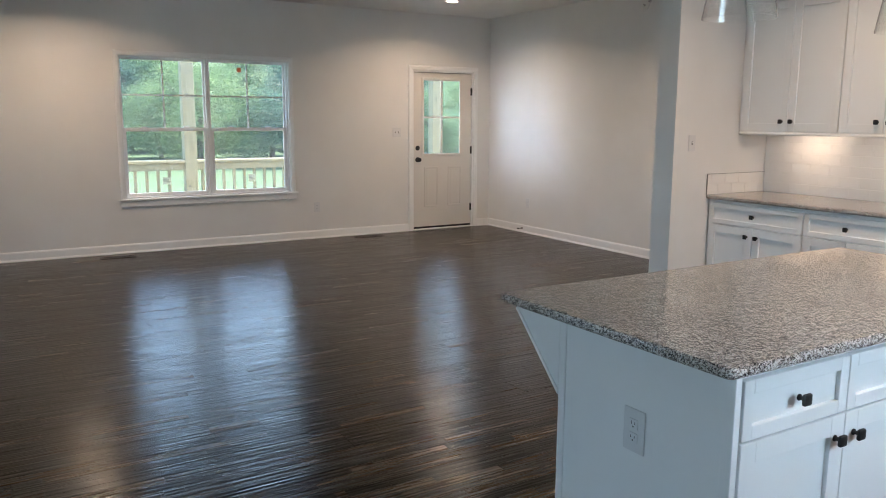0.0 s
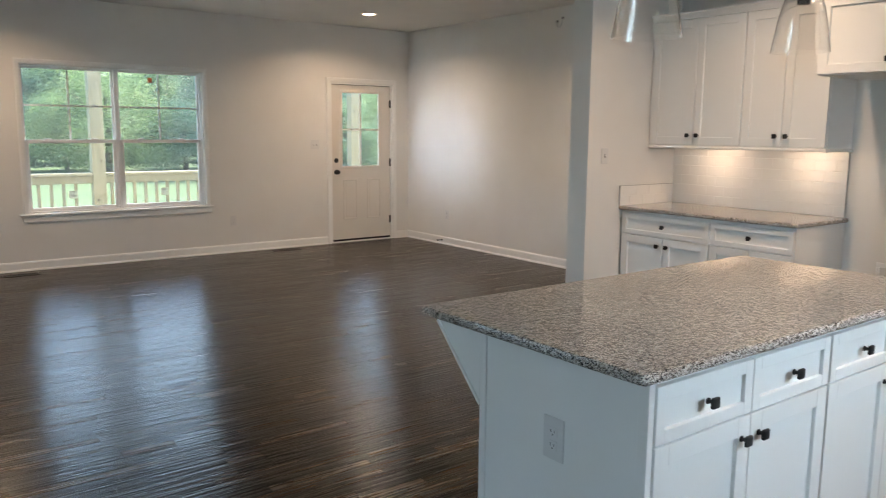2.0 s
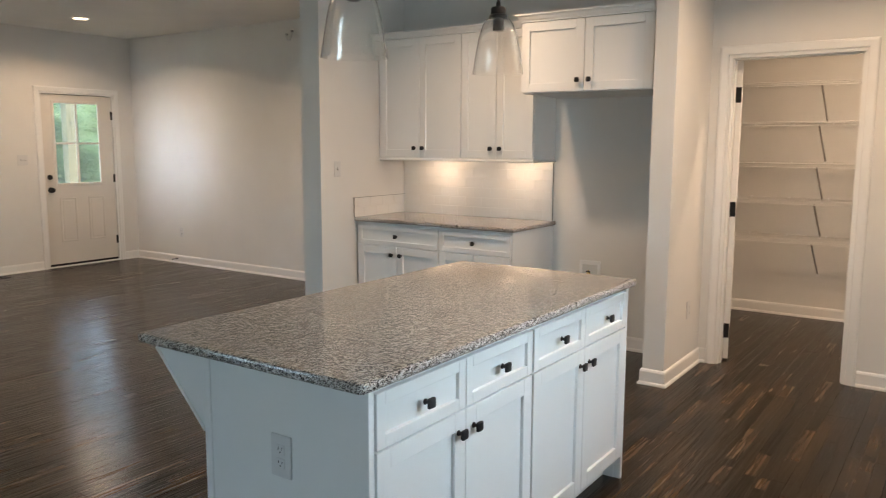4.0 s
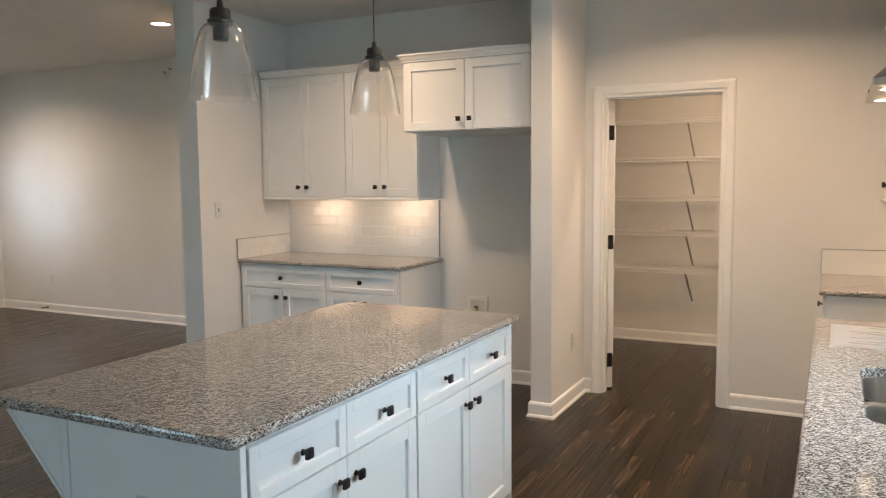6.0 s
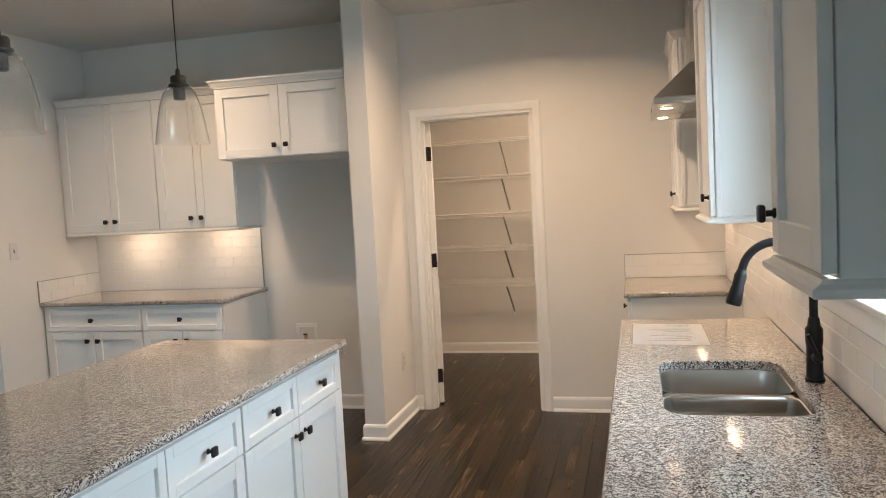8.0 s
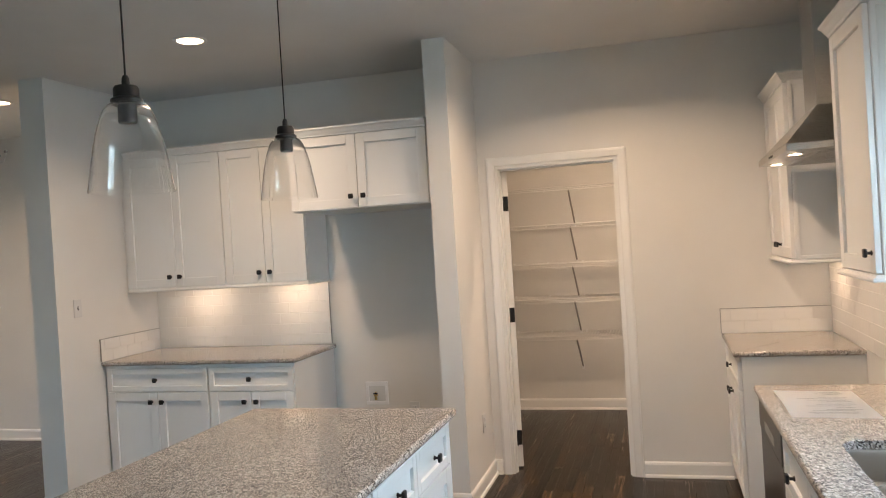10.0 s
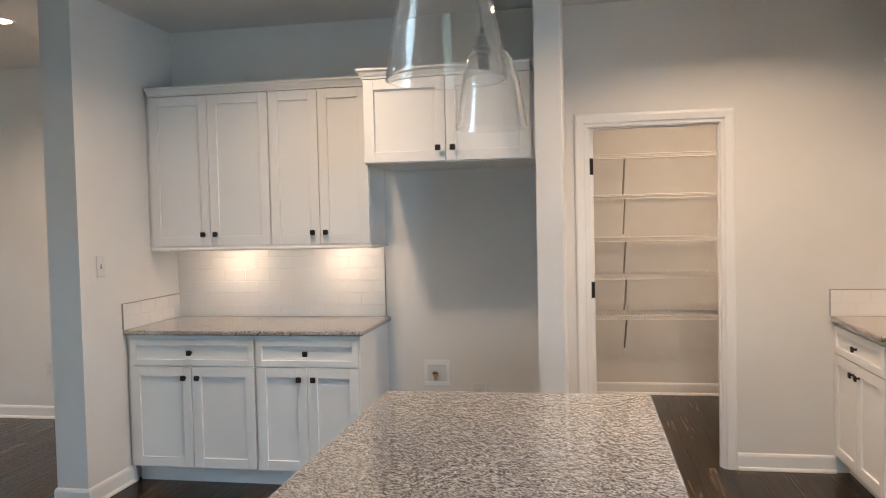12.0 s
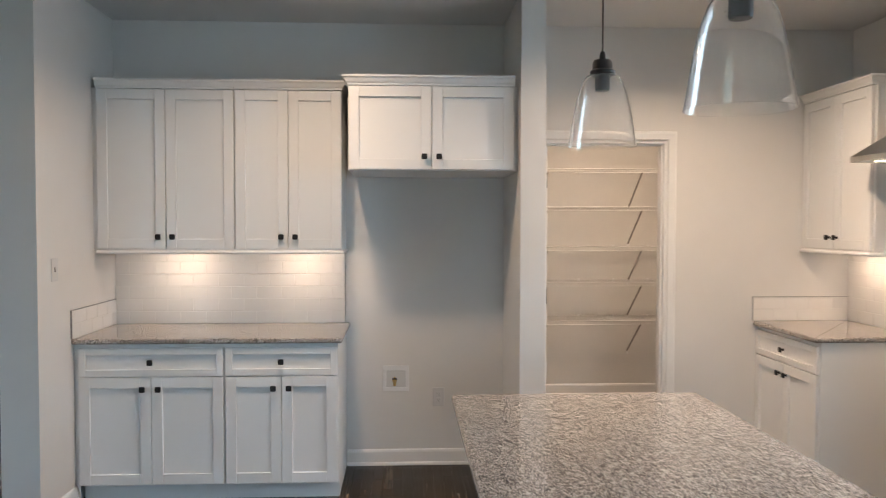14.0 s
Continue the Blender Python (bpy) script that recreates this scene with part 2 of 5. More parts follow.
def make_leaf():
    m, nt, b = mat("leaves", (0.08, 0.14, 0.04), 0.6)
    g = nt.nodes.new("ShaderNodeNewGeometry")
    o = nt.nodes.new("ShaderNodeObjectInfo")
    isl = ramp(nt, g.outputs["Random Per Island"], [(0, (0.088, 0.140, 0.098)), (0.6, (0.118, 0.178, 0.115)), (1, (0.145, 0.21, 0.115))])
    tint = ramp(nt, o.outputs["Random"], [(0, (0.75, 0.95, 1.2)), (0.5, (0.9, 1.05, 1.1)), (1, (1.35, 1.3, 0.85))])
    mx = nt.nodes.new("ShaderNodeMixRGB")
    mx.blend_type, mx.inputs[0].default_value = "MULTIPLY", 1.0
    nt.links.new(isl, mx.inputs[1])
    nt.links.new(tint, mx.inputs[2])
    nt.links.new(mx.outputs[0], b.inputs["Base Color"])
    tr = nt.nodes.new("ShaderNodeBsdfTranslucent")
    nt.links.new(mx.outputs[0], tr.inputs["Color"])
    ms = nt.nodes.new("ShaderNodeMixShader")
    ms.inputs[0].default_value = 0.55
    nt.links.new(b.outputs[0], ms.inputs[1])
    nt.links.new(tr.outputs[0], ms.inputs[2])
    nt.links.new(ms.outputs[0], nt.nodes["Material Output"].inputs[0])
    return m


LEAF = make_leaf()
PAPER = painted("paper", (0.87, 0.87, 0.87), 0.8, 300.0, 0.0002, 0.03)
INK, _, _ = mat("grey_ink", (0.45, 0.45, 0.46), 0.8)
ORANGE, _, _ = mat("orange_sticker", (0.65, 0.12, 0.04), 0.5)
SLOT, _, _ = mat("dark_slot", (0.05, 0.05, 0.05), 0.6)
LABELINK, _, _ = mat("black_stamp_ink", (0.12, 0.11, 0.09), 0.8)


def make_emit(name, color, strength):
    m, nt, b = mat(name, (0.8, 0.8, 0.8), 0.4)
    b.inputs["Emission Color"].default_value = (*color, 1)
    b.inputs["Emission Strength"].default_value = strength
    return m


LENS = make_emit("lamp_lens", WARM, 2.4)
SOFTLENS = make_emit("strip_lens", WARM, 0.4)
DECKWIRE = painted("shelf_wire", (0.70, 0.69, 0.67), 0.4, 200.0, 0.0001)
# grey puts the braces' backlit shade into their colour
BRACE = painted("shade_grey_wire", (0.36, 0.34, 0.32), 0.5, 200.0, 0.0001)

# ---- building helpers ----


def box(bm, x0, x1, y0, y1, z0, z1, bevel=0.0, seg=1):
    made = bmesh.ops.create_cube(bm, size=1.0)["verts"]
    for v in made:
        v.co = Vector((x0 + (v.co.x + 0.5) * (x1 - x0), y0 + (v.co.y + 0.5) * (y1 - y0), z0 + (v.co.z + 0.5) * (z1 - z0)))
    if bevel:
        edges = {e for v in made for e in v.link_edges}
        bmesh.ops.bevel(bm, geom=list(edges), offset=bevel, segments=seg, profile=0.5, affect="EDGES", clamp_overlap=True)
    return made


def lathe(bm, profile, steps=32, center=(0, 0, 0), axis="z", closed=False):
    """Turns (radius, height) points round an axis."""
    rings = []
    for r, h in profile:
        ring = []
        for i in range(steps):
            a = 2 * math.pi * i / steps
            p = (r * math.cos(a), r * math.sin(a), h)
            if axis == "y":
                p = (p[0], h, p[1])
            elif axis == "x":
                p = (h, p[0], p[1])
            ring.append(bm.verts.new(Vector(p) + Vector(center)))
        rings.append(ring)
    pairs = list(zip(rings, rings[1:])) + ([(rings[-1], rings[0])] if closed else [])
    for a, b in pairs:
        for i in range(steps):
            j = (i + 1) % steps
            bm.faces.new((a[i], a[j], b[j], b[i]))
    if not closed:
        if profile[0][0] > 1e-6:
            bm.faces.new(rings[0][::-1])
        if profile[-1][0] > 1e-6:
            bm.faces.new(rings[-1])


def tube(bm, pts, r, steps=10):
    """A round bar along points."""
    pts = [Vector(p) for p in pts]
    rings, up = [], None
    for i, p in enumerate(pts):
        d = (pts[min(i + 1, len(pts) - 1)] - pts[max(i - 1, 0)]).normalized()
        if up is None:
            up = Vector((0, 0, 1)) if abs(d.z) < 0.9 else Vector((1, 0, 0))
        side = d.cross(up).normalized()
        up = side.cross(d).normalized()
        rr = r[i] if isinstance(r, (list, tuple)) else r
        rings.append([bm.verts.new(p + rr * (math.cos(2 * math.pi * k / steps) * side + math.sin(2 * math.pi * k / steps) * up)) for k in range(steps)])
    for a, b in zip(rings, rings[1:]):
        for k in range(steps):
            bm.faces.new((a[k], a[(k + 1) % steps], b[(k + 1) % steps], b[k]))
    bm.faces.new(rings[0][::-1])
    bm.faces.new(rings[-1])


def sweep(bm, pts, prof, place=lambda u, v, w: (u, v, w), closed=False):
    """Runs a moulding profile (offset to the left, height) along a mitred plan line."""
    n = len(pts)
    P = [Vector(p) for p in pts]
    rows = []
    for i in range(n):
        a = (P[i] - P[i - 1]).normalized() if (i > 0 or closed) else None
        b = (P[(i + 1) % n] - P[i]).normalized() if (i < n - 1 or closed) else None
        a, b = a or b, b or a
        na, nb = Vector((-a.y, a.x)), Vector((-b.y, b.x))
        m = (na + nb) / max(1e-6, 1 + na.dot(nb))
        rows.append([bm.verts.new(place(P[i].x + m.x * o, P[i].y + m.y * o, h)) for o, h in prof])
    k = len(prof)
    for i in range(n if closed else n - 1):
        a, b = rows[i], rows[(i + 1) % n]
        for j in range(k):
            bm.faces.new((a[j], a[(j + 1) % k], b[(j + 1) % k], b[j]))
    if not closed:
        bm.faces.new(rows[0])
        bm.faces.new(rows[-1][::-1])


def finish(name, bm, material, smooth=False):
    bmesh.ops.recalc_face_normals(bm, faces=bm.faces)
    me = bpy.data.meshes.new(name)
    bm.to_mesh(me)
    bm.free()
    me.materials.append(material)
    if smooth:
        for p in me.polygons:
            p.use_smooth = True
        try:
            me.set_sharp_from_angle(angle=radians(35))
        except AttributeError:
            pass
    return me


def part(name, bm, material, parent, label="", smooth=False):
    ob = new(name, finish(name, bm, material, smooth))
    ob.parent = parent
    if label:
        tagged(ob, label)
    return ob


def same_part(name, like, parent, loc=(0, 0, 0), rz=0.0, label=""):
    ob = new(name, like.data)
    ob.parent = parent
    ob.matrix_basis = pose(*loc, 0, 0, rz)
    if label:
        tagged(ob, label)
    return ob


def thing(name, loc, rz, label, category, group="", kind=""):
    ob = new(name)
    ob.empty_display_size = 0.1
    ob.matrix_basis = pose(*loc, 0, 0, rz)
    return tagged(ob, label, category, group, kind)


def solid(name, bm, material, label, category, group="", kind="structure", smooth=False):
    return tagged(new(name, finish(name, bm, material, smooth)), label, category, group, kind)


def wall(name, axis, face, thick, u0, u1, holes=(), z0=0.0, z1=None, label="painted off-white plasterboard wall"):
    """A wall whose inner face is at 'face' on the axis and whose body lies towards +thick; holes are (u0, u1, z0, z1)."""
    z1 = CEIL + 0.02 if z1 is None else z1
    us = sorted({u0, u1, *[h[0] for h in holes], *[h[1] for h in holes]})
    zs = sorted({z0, z1, *[h[2] for h in holes], *[h[3] for h in holes]})
    bm = bmesh.new()

    def P(u, d, z):
        return (face + d, u, z) if axis == "x" else (u, face + d, z)
    full = {}
    for i in range(len(us) - 1):
        for j in range(len(zs) - 1):
            cu, cz = (us[i] + us[i + 1]) / 2, (zs[j] + zs[j + 1]) / 2
            full[i, j] = not any(h[0] < cu < h[1] and h[2] < cz < h[3] for h in holes)
    for (i, j), ok in full.items():
        if not ok:
            continue
        a, b, c, d = us[i], us[i + 1], zs[j], zs[j + 1]
        for dep in (0, thick):
            bm.faces.new([bm.verts.new(P(u, dep, z)) for u, z in ((a, c), (b, c), (b, d), (a, d))])
        for (di, dj), (p, q) in {(-1, 0): ((a, c), (a, d)), (1, 0): ((b, c), (b, d)), (0, -1): ((a, c), (b, c)), (0, 1): ((a, d), (b, d))}.items():
            if not full.get((i + di, j + dj), False):
                bm.faces.new([bm.verts.new(P(*x)) for x in ((p[0], 0, p[1]), (q[0], 0, q[1]), (q[0], thick, q[1]), (p[0], thick, p[1]))])
    bmesh.ops.remove_doubles(bm, verts=bm.verts, dist=1e-5)
    return solid(name, bm, WALL, label, "wall")


# ---- the large structure ----
WIN = (1.707, 3.553, 0.585, 2.093)          # living room window opening (x, z)
DOOR = (5.205, 6.135, 0.0, 2.06)            # outside door
PAN = (1.02, 1.812, 0.0, 2.055)             # pantry opening (y, z)
SINKWIN = (2.22, 3.20, 1.20, 2.10)
SIDE = (4.93, 5.775, 0.0, 2.06)             # doorway to the side room (y, z)
WESTWIN = [(0.9, 2.5, 0.75, 2.05), (5.6, 7.4, 0.75, 2.05)]
wall("wall_north", "y", NORTH, 0.16, WEST - 0.16, EAST + 0.12, [WIN, DOOR])
wall("wall_living_east", "x", EAST, 0.12, 4.66, NORTH, [SIDE])
wall("wall_kitchen_north", "y", 4.475, 0.185, 4.665, 8.7)
wall("wall_kitchen_east", "x", KE, 0.12, SOUTH, 4.475, [PAN])
wall("wall_fridge_wing", "y", 1.93, 0.135, 4.98, KE)
wall("wall_south", "y", SOUTH, -0.16, WEST - 0.16, 7.8, [SINKWIN])
wall("wall_west", "x", WEST, -0.16, SOUTH, NORTH, WESTWIN)
wall("wall_pantry_back", "x", 7.62, 0.12, SOUTH, 2.72)
wall("wall_pantry_north", "y", 2.6, 0.12, KE + 0.12, 7.62)
wall("wall_pantry_south", "y", 0.35, -0.1, KE + 0.12, 7.62)
wall("wall_side_room_east", "x", 8.58, 0.12, 4.66, 6.5, [(4.75, 6.0, 0.8, 2.0)])
wall("wall_side_room_north", "y", 6.38, 0.12, EAST + 0.12, 8.58)

bm = bmesh.new()
box(bm, WEST - 0.1, 8.7, SOUTH - 0.1, NORTH + 0.1, CEIL, CEIL + 0.12)
solid("ceiling", bm, CEILING, "smooth white painted plasterboard ceiling", "ceiling")
bm = bmesh.new()
box(bm, WEST - 0.16, 8.7, SOUTH - 0.16, NORTH + 0.16, -0.15, -0.006)
floor = solid("floor", bm, SLOT, "dark brown wood-look plank floor", "floor")

BASE = [(0, 0), (0.024, 0), (0.024, 0.008), (0.019, 0.017), (0.013, 0.02), (0.013, 0.082), (0.009, 0.094), (0.003, 0.1), (0, 0.1)]


def baseboard(*pts):
    """Runs with the room on the left of the way."""
    bm = bmesh.new()
    sweep(bm, pts, BASE)
    solid("baseboard", bm, TRIM, "white painted baseboard with shoe moulding", "baseboard", "baseboards")


baseboard((5.14, NORTH), (WEST, NORTH), (WEST, SOUTH), (1.46, SOUTH))
baseboard((EAST, 5.845), (EAST, NORTH), (6.2, NORTH))
baseboard((5.11, 4.475), (4.665, 4.475), (4.665, 4.66), (EAST, 4.66), (EAST, 4.86))
baseboard((KE, 2.065), (KE, 3.05))
baseboard((KE, 1.876), (KE, 1.93), (4.98, 1.93), (4.98, 2.065), (KE, 2.065))
baseboard((KE, 0.42), (KE, 0.955))
baseboard((7.62, 0.35), (7.62, 2.6), (5.82, 2.6))


def casing(name, axis, face, out, u0, u1, z1, width=0.068, z0=0.0, closed=False):
    """Flat moulded casing round an opening; out is the way (+1 or -1) that it stands proud of the wall."""
    prof = [(0, 0), (0, 0.011), (0.006, 0.014), (width - 0.016, 0.018), (width - 0.006, 0.016), (width, 0.01), (width, 0)]
    bm = bmesh.new()
    u0, u1, z1 = u0 - 0.006, u1 + 0.006, z1 + 0.006
    place = (lambda u, v, w: (face + out * w, u, v)) if axis == "x" else (lambda u, v, w: (u, face + out * w, v))
    pts = [(u0, z0), (u0, z1), (u1, z1), (u1, z0)]
    sweep(bm, pts, prof, place, closed)
    solid(name, bm, TRIM, "white painted door casing" if not closed else "white painted window casing", "trim")


casing("trim_outside_door", "y", NORTH, -1, DOOR[0], DOOR[1], DOOR[3], 0.058)
casing("trim_pantry", "x", KE, -1, PAN[0], PAN[1], PAN[3], 0.055)
casing("trim_pantry_inside", "x", KE + 0.12, 1, PAN[0], PAN[1], PAN[3], 0.055)
casing("trim_side_doorway", "x", EAST, -1, SIDE[0], SIDE[1], SIDE[3])
casing("trim_window", "y", NORTH, -1, WIN[0], WIN[1], WIN[3], 0.048, WIN[2])
casing("trim_sink_window", "y", SOUTH, 1, SINKWIN[0], SINKWIN[1], SINKWIN[3], 0.06, SINKWIN[2])
bm = bmesh.new()
box(bm, WIN[0] - 0.085, WIN[1] + 0.085, NORTH - 0.03, NORTH + 0.06, WIN[2] - 0.022, WIN[2] - 0.001, 0.006, 2)
box(bm, WIN[0] - 0.06, WIN[1] + 0.06, NORTH - 0.016, NORTH, WIN[2] - 0.085, WIN[2] - 0.024, 0.004, 1)
solid("sill_window", bm, TRIM, "white painted window stool and apron", "sill")
bm = bmesh.new()
box(bm, SINKWIN[0] - 0.08, SINKWIN[1] + 0.08, SOUTH - 0.06, SOUTH + 0.03, SINKWIN[2] - 0.022, SINKWIN[2] - 0.001, 0.006, 2)
box(bm, SINKWIN[0] - 0.06, SINKWIN[1] + 0.06, SOUTH, SOUTH + 0.016, SINKWIN[2] - 0.085, SINKWIN[2] - 0.024, 0.004, 1)
solid("sill_sink_window", bm, TRIM, "white painted window stool and apron", "sill")
# jambs that line the doorways
for nm, ax, f, th, (a, b, _, zt) in (("jamb_pantry", "x", KE, 0.12, PAN), ("jamb_side_doorway", "x", EAST, 0.12, SIDE), ("jamb_outside_door", "y", NORTH, 0.16, DOOR)):
    jamb = thing(nm, (0, 0, 0), 0, "white painted door jamb with stop", "door frame", kind="structure")
    for pn, u0, u1, w0, w1 in (("jamb_side", a - 0.003, a + 0.016, 0, zt), ("jamb_side", b - 0.016, b + 0.003, 0, zt), ("jamb_head", a + 0.016, b - 0.016, zt - 0.016, zt + 0.003)):
        args = (f - 0.002, f + th + 0.002, u0, u1) if ax == "x" else (u0, u1, f - 0.002, f + th + 0.002)
        bm = bmesh.new()
        box(bm, *args, w0, w1)
        part(pn, bm, TRIM, jamb)
    if ax == "x":
        for u0, u1, w0, w1 in ((a + 0.016, a + 0.027, 0, zt - 0.016), (b - 0.027, b - 0.016, 0, zt - 0.016), (a + 0.027, b - 0.027, zt - 0.027, zt - 0.016)):
            bm = bmesh.new()
            box(bm, f + 0.03, f + 0.065, u0, u1, w0, w1)
            part("door_stop_strip", bm, TRIM, jamb)


def double_hung(parent, x0, x1, z0, z1, y, out):
    """One sash window unit; out is the way to the outside along y."""
    f = 0.014
    bm = bmesh.new()
    for a in ((x0, x0 + f, z0, z1), (x1 - f, x1, z0, z1), (x0 + f, x1 - f, z1 - f, z1), (x0 + f, x1 - f, z0, z0 + f * 1.2)):
        box(bm, a[0], a[1], min(y, y + out * 0.085), max(y, y + out * 0.085), a[2], a[3], 0.003)
    part("window_frame", bm, VINYL, parent)
    mid = (z0 + z1) / 2 - 0.018
    for nm, a, b, d in (("upper_sash", mid - 0.018, z1 - f, 0.052), ("lower_sash", z0 + f * 1.2, mid + 0.02, 0.018)):
        s = 0.017 if nm == "upper_sash" else 0.034
        ya, yb = sorted((y + out * d, y + out * (d + 0.03)))
        bm = bmesh.new()
        xa, xb = x0 + f, x1 - f
        for q in ((xa, xa + s, a, b), (xb - s, xb, a, b), (xa + s, xb - s, b - s, b), (xa + s, xb - s, a, a + s)):
            box(bm, q[0], q[1], ya, yb, q[2], q[3], 0.003)
        sash = part(nm, bm, VINYL, parent)
        bm = bmesh.new()
        yc = (ya + yb) / 2
        box(bm, xa + s - 0.004, xb - s + 0.004, yc - 0.002, yc + 0.002, a + s - 0.004, b - s + 0.004)
        g = part("pane", bm, PANE, sash)
        g.visible_shadow = False
        if nm == "upper_sash":
            bm = bmesh.new()
            xm, zm = (xa + xb) / 2, (a + b) / 2
            box(bm, xm - 0.008, xm + 0.008, yc - 0.007, yc + 0.007, a + s, b - s)
            box(bm, xa + s, xb - s, yc - 0.0072, yc + 0.0072, zm - 0.008, zm + 0.008)
            part("muntin", bm, VINYL, sash)
        else:
            bm = bmesh.new()
            for t in (0.25, 0.75):
                xl = xa + (xb - xa) * t
                box(bm, xl - 0.03, xl + 0.03, ya - 0.004, yb, b - 0.002, b + 0.012, 0.003)
            part("sash_lock", bm, VINYL, sash)


def window(name, x0, x1, z0, z1, y, out, units, label):
    w = thing(name, (0, 0, 0), 0, label, "window", kind="structure")
    step = (x1 - x0) / units
    for i in range(units):
        double_hung(w, x0 + i * step + (0.008 if i else 0), x0 + (i + 1) * step - (0.008 if i < units - 1 else 0), z0, z1, y, out)
        if i:
            bm = bmesh.new()
            box(bm, x0 + i * step - 0.008, x0 + i * step + 0.008, min(y - out * 0.004, y + out * 0.09), max(y - out * 0.004, y + out * 0.09), z0, z1, 0.003)
            part("mullion", bm, VINYL, w)
    return w


win = window("window_1", WIN[0], WIN[1], WIN[2], WIN[3], NORTH + 0.05, 1, 2, "white vinyl twin double-hung window with grid in upper sashes")
bm = bmesh.new()
box(bm, 2.985, 3.03, NORTH + 0.105, NORTH + 0.107, 1.965, 2.015)
part("sticker", bm, ORANGE, win, "small orange square sticker on the glass")
window("window_2", SINKWIN[0], SINKWIN[1], SINKWIN[2], SINKWIN[3], SOUTH - 0.05, -1, 1, "white vinyl double-hung window over the sink")
for i, (a, b, c, d) in enumerate(WESTWIN):
    w = window(f"window_{i + 3}", a, b, c, d, 0.0, 1, 2, "white vinyl twin double-hung window")
    w.matrix_basis = pose(WEST - 0.05, 0, 0, 0, 0, 90)
w = window("window_5", -6.0, -4.75, 0.8, 2.0, 0.0, 1, 1, "white vinyl double-hung window of the side room")
w.matrix_basis = pose(8.58 + 0.05, 0, 0, 0, 0, -90)

# ---- cabinets ----
def knob_mesh():
    """Square black pull on a short stem, facing -y."""
    bm = bmesh.new()
    lathe(bm, [(0.009, 0.0), (0.009, -0.003), (0.0055, -0.006), (0.0055, -0.016), (0.009, -0.019)], 12, axis="y")
    box(bm, -0.0155, 0.0155, -0.029, -0.017, -0.0155, 0.0155, 0.005, 2)
    return finish("knob", bm, BLACK, True)


KNOB = knob_mesh()


def put_knob(parent, x, y, z):
    ob = new("knob", KNOB)
    ob.parent = parent
    ob.matrix_basis = pose(x, y, z)
    return tagged(ob, "square matt black knob")


def shaker(name, parent, x0, x1, z0, z1, rail=0.057, y=0.0, knobs=()):
    """A shaker front: frame 20 mm thick, panel set back."""
    t, b = 0.02, 0.0015
    bm = bmesh.new()
    box(bm, x0 + rail - 0.004, x1 - rail + 0.004, y + 0.0125, y + t - 0.002, z0 + rail - 0.004, z1 - rail + 0.004)
    front = part(name, bm, CABINET, parent)
    for nm, q in (("stile", (x0, x0 + rail, y, z0, z1)), ("stile", (x1 - rail, x1, y, z0, z1)), ("rail", (x0 + rail, x1 - rail, y + 0.0003, z1 - rail, z1)), ("rail", (x0 + rail, x1 - rail, y + 0.0003, z0, z0 + rail))):
        bm = bmesh.new()
        box(bm, q[0], q[1], q[2], y + t, q[3], q[4], b)
        part(nm, bm, CABINET, front)
    for kx, kz in knobs:
        put_knob(front, kx, y, kz)
    return front


G = 0.004


def base_cabinet(name, loc, rz, w, depth, label, drawers=1, group="base cabinets", body_top=0.876):
    """Front at y = 0 facing -y, width along x; toe kick, box, drawer fronts over a pair of doors."""
    c = thing(name, loc, rz, label, "cabinet", group)
    bm = bmesh.new()
    box(bm, 0, w, 0.0215, depth, 0.105, body_top, 0.001)
    part("body", bm, CABINET, c)
    bm = bmesh.new()
    box(bm, 0.0, w, 0.085, depth - 0.01, 0.0, 0.105)
    part("toe_kick", bm, CABINET, c)
    dw = w / drawers
    for i in range(drawers):
        a, b = i * dw + G * (1.5 if i == 0 else 0.5), (i + 1) * dw - G * (1.5 if i == drawers - 1 else 0.5)
        shaker("drawer_front", c, a, b, 0.700, 0.853, 0.036, knobs=[((a + b) / 2, 0.777)])
    m = w / 2
    shaker("door", c, G * 1.5, m - G / 2, 0.108, 0.694, knobs=[(m - 0.042, 0.632)])
    shaker("door", c, m + G / 2, w - G * 1.5, 0.108, 0.694, knobs=[(m + 0.042, 0.632)])
    return c


def crown_on(parent, x0, x1, y0, y1, z, prof, left, right):
    bm = bmesh.new()
    rows = []
    for o, h in prof:
        l, r = (o if left else 0), (o if right else 0)
        rows.append([bm.verts.new(p) for p in ((x0 - l, y1, z + h), (x0 - l, y0 - o, z + h), (x1 + r, y0 - o, z + h), (x1 + r, y1, z + h))])
    for a, b in zip(rows, rows[1:]):
        for k in range(4):
            bm.faces.new((a[k], a[(k + 1) % 4], b[(k + 1) % 4], b[k]))
    bm.faces.new(rows[0][::-1])
    bm.faces.new(rows[-1])
    return bm


CROWN = [(0.0, 0.0), (0.003, 0.0), (0.005, 0.010), (0.011, 0.016), (0.020, 0.034), (0.028, 0.040), (0.031, 0.043), (0.031, 0.053), (0.0, 0.053)]


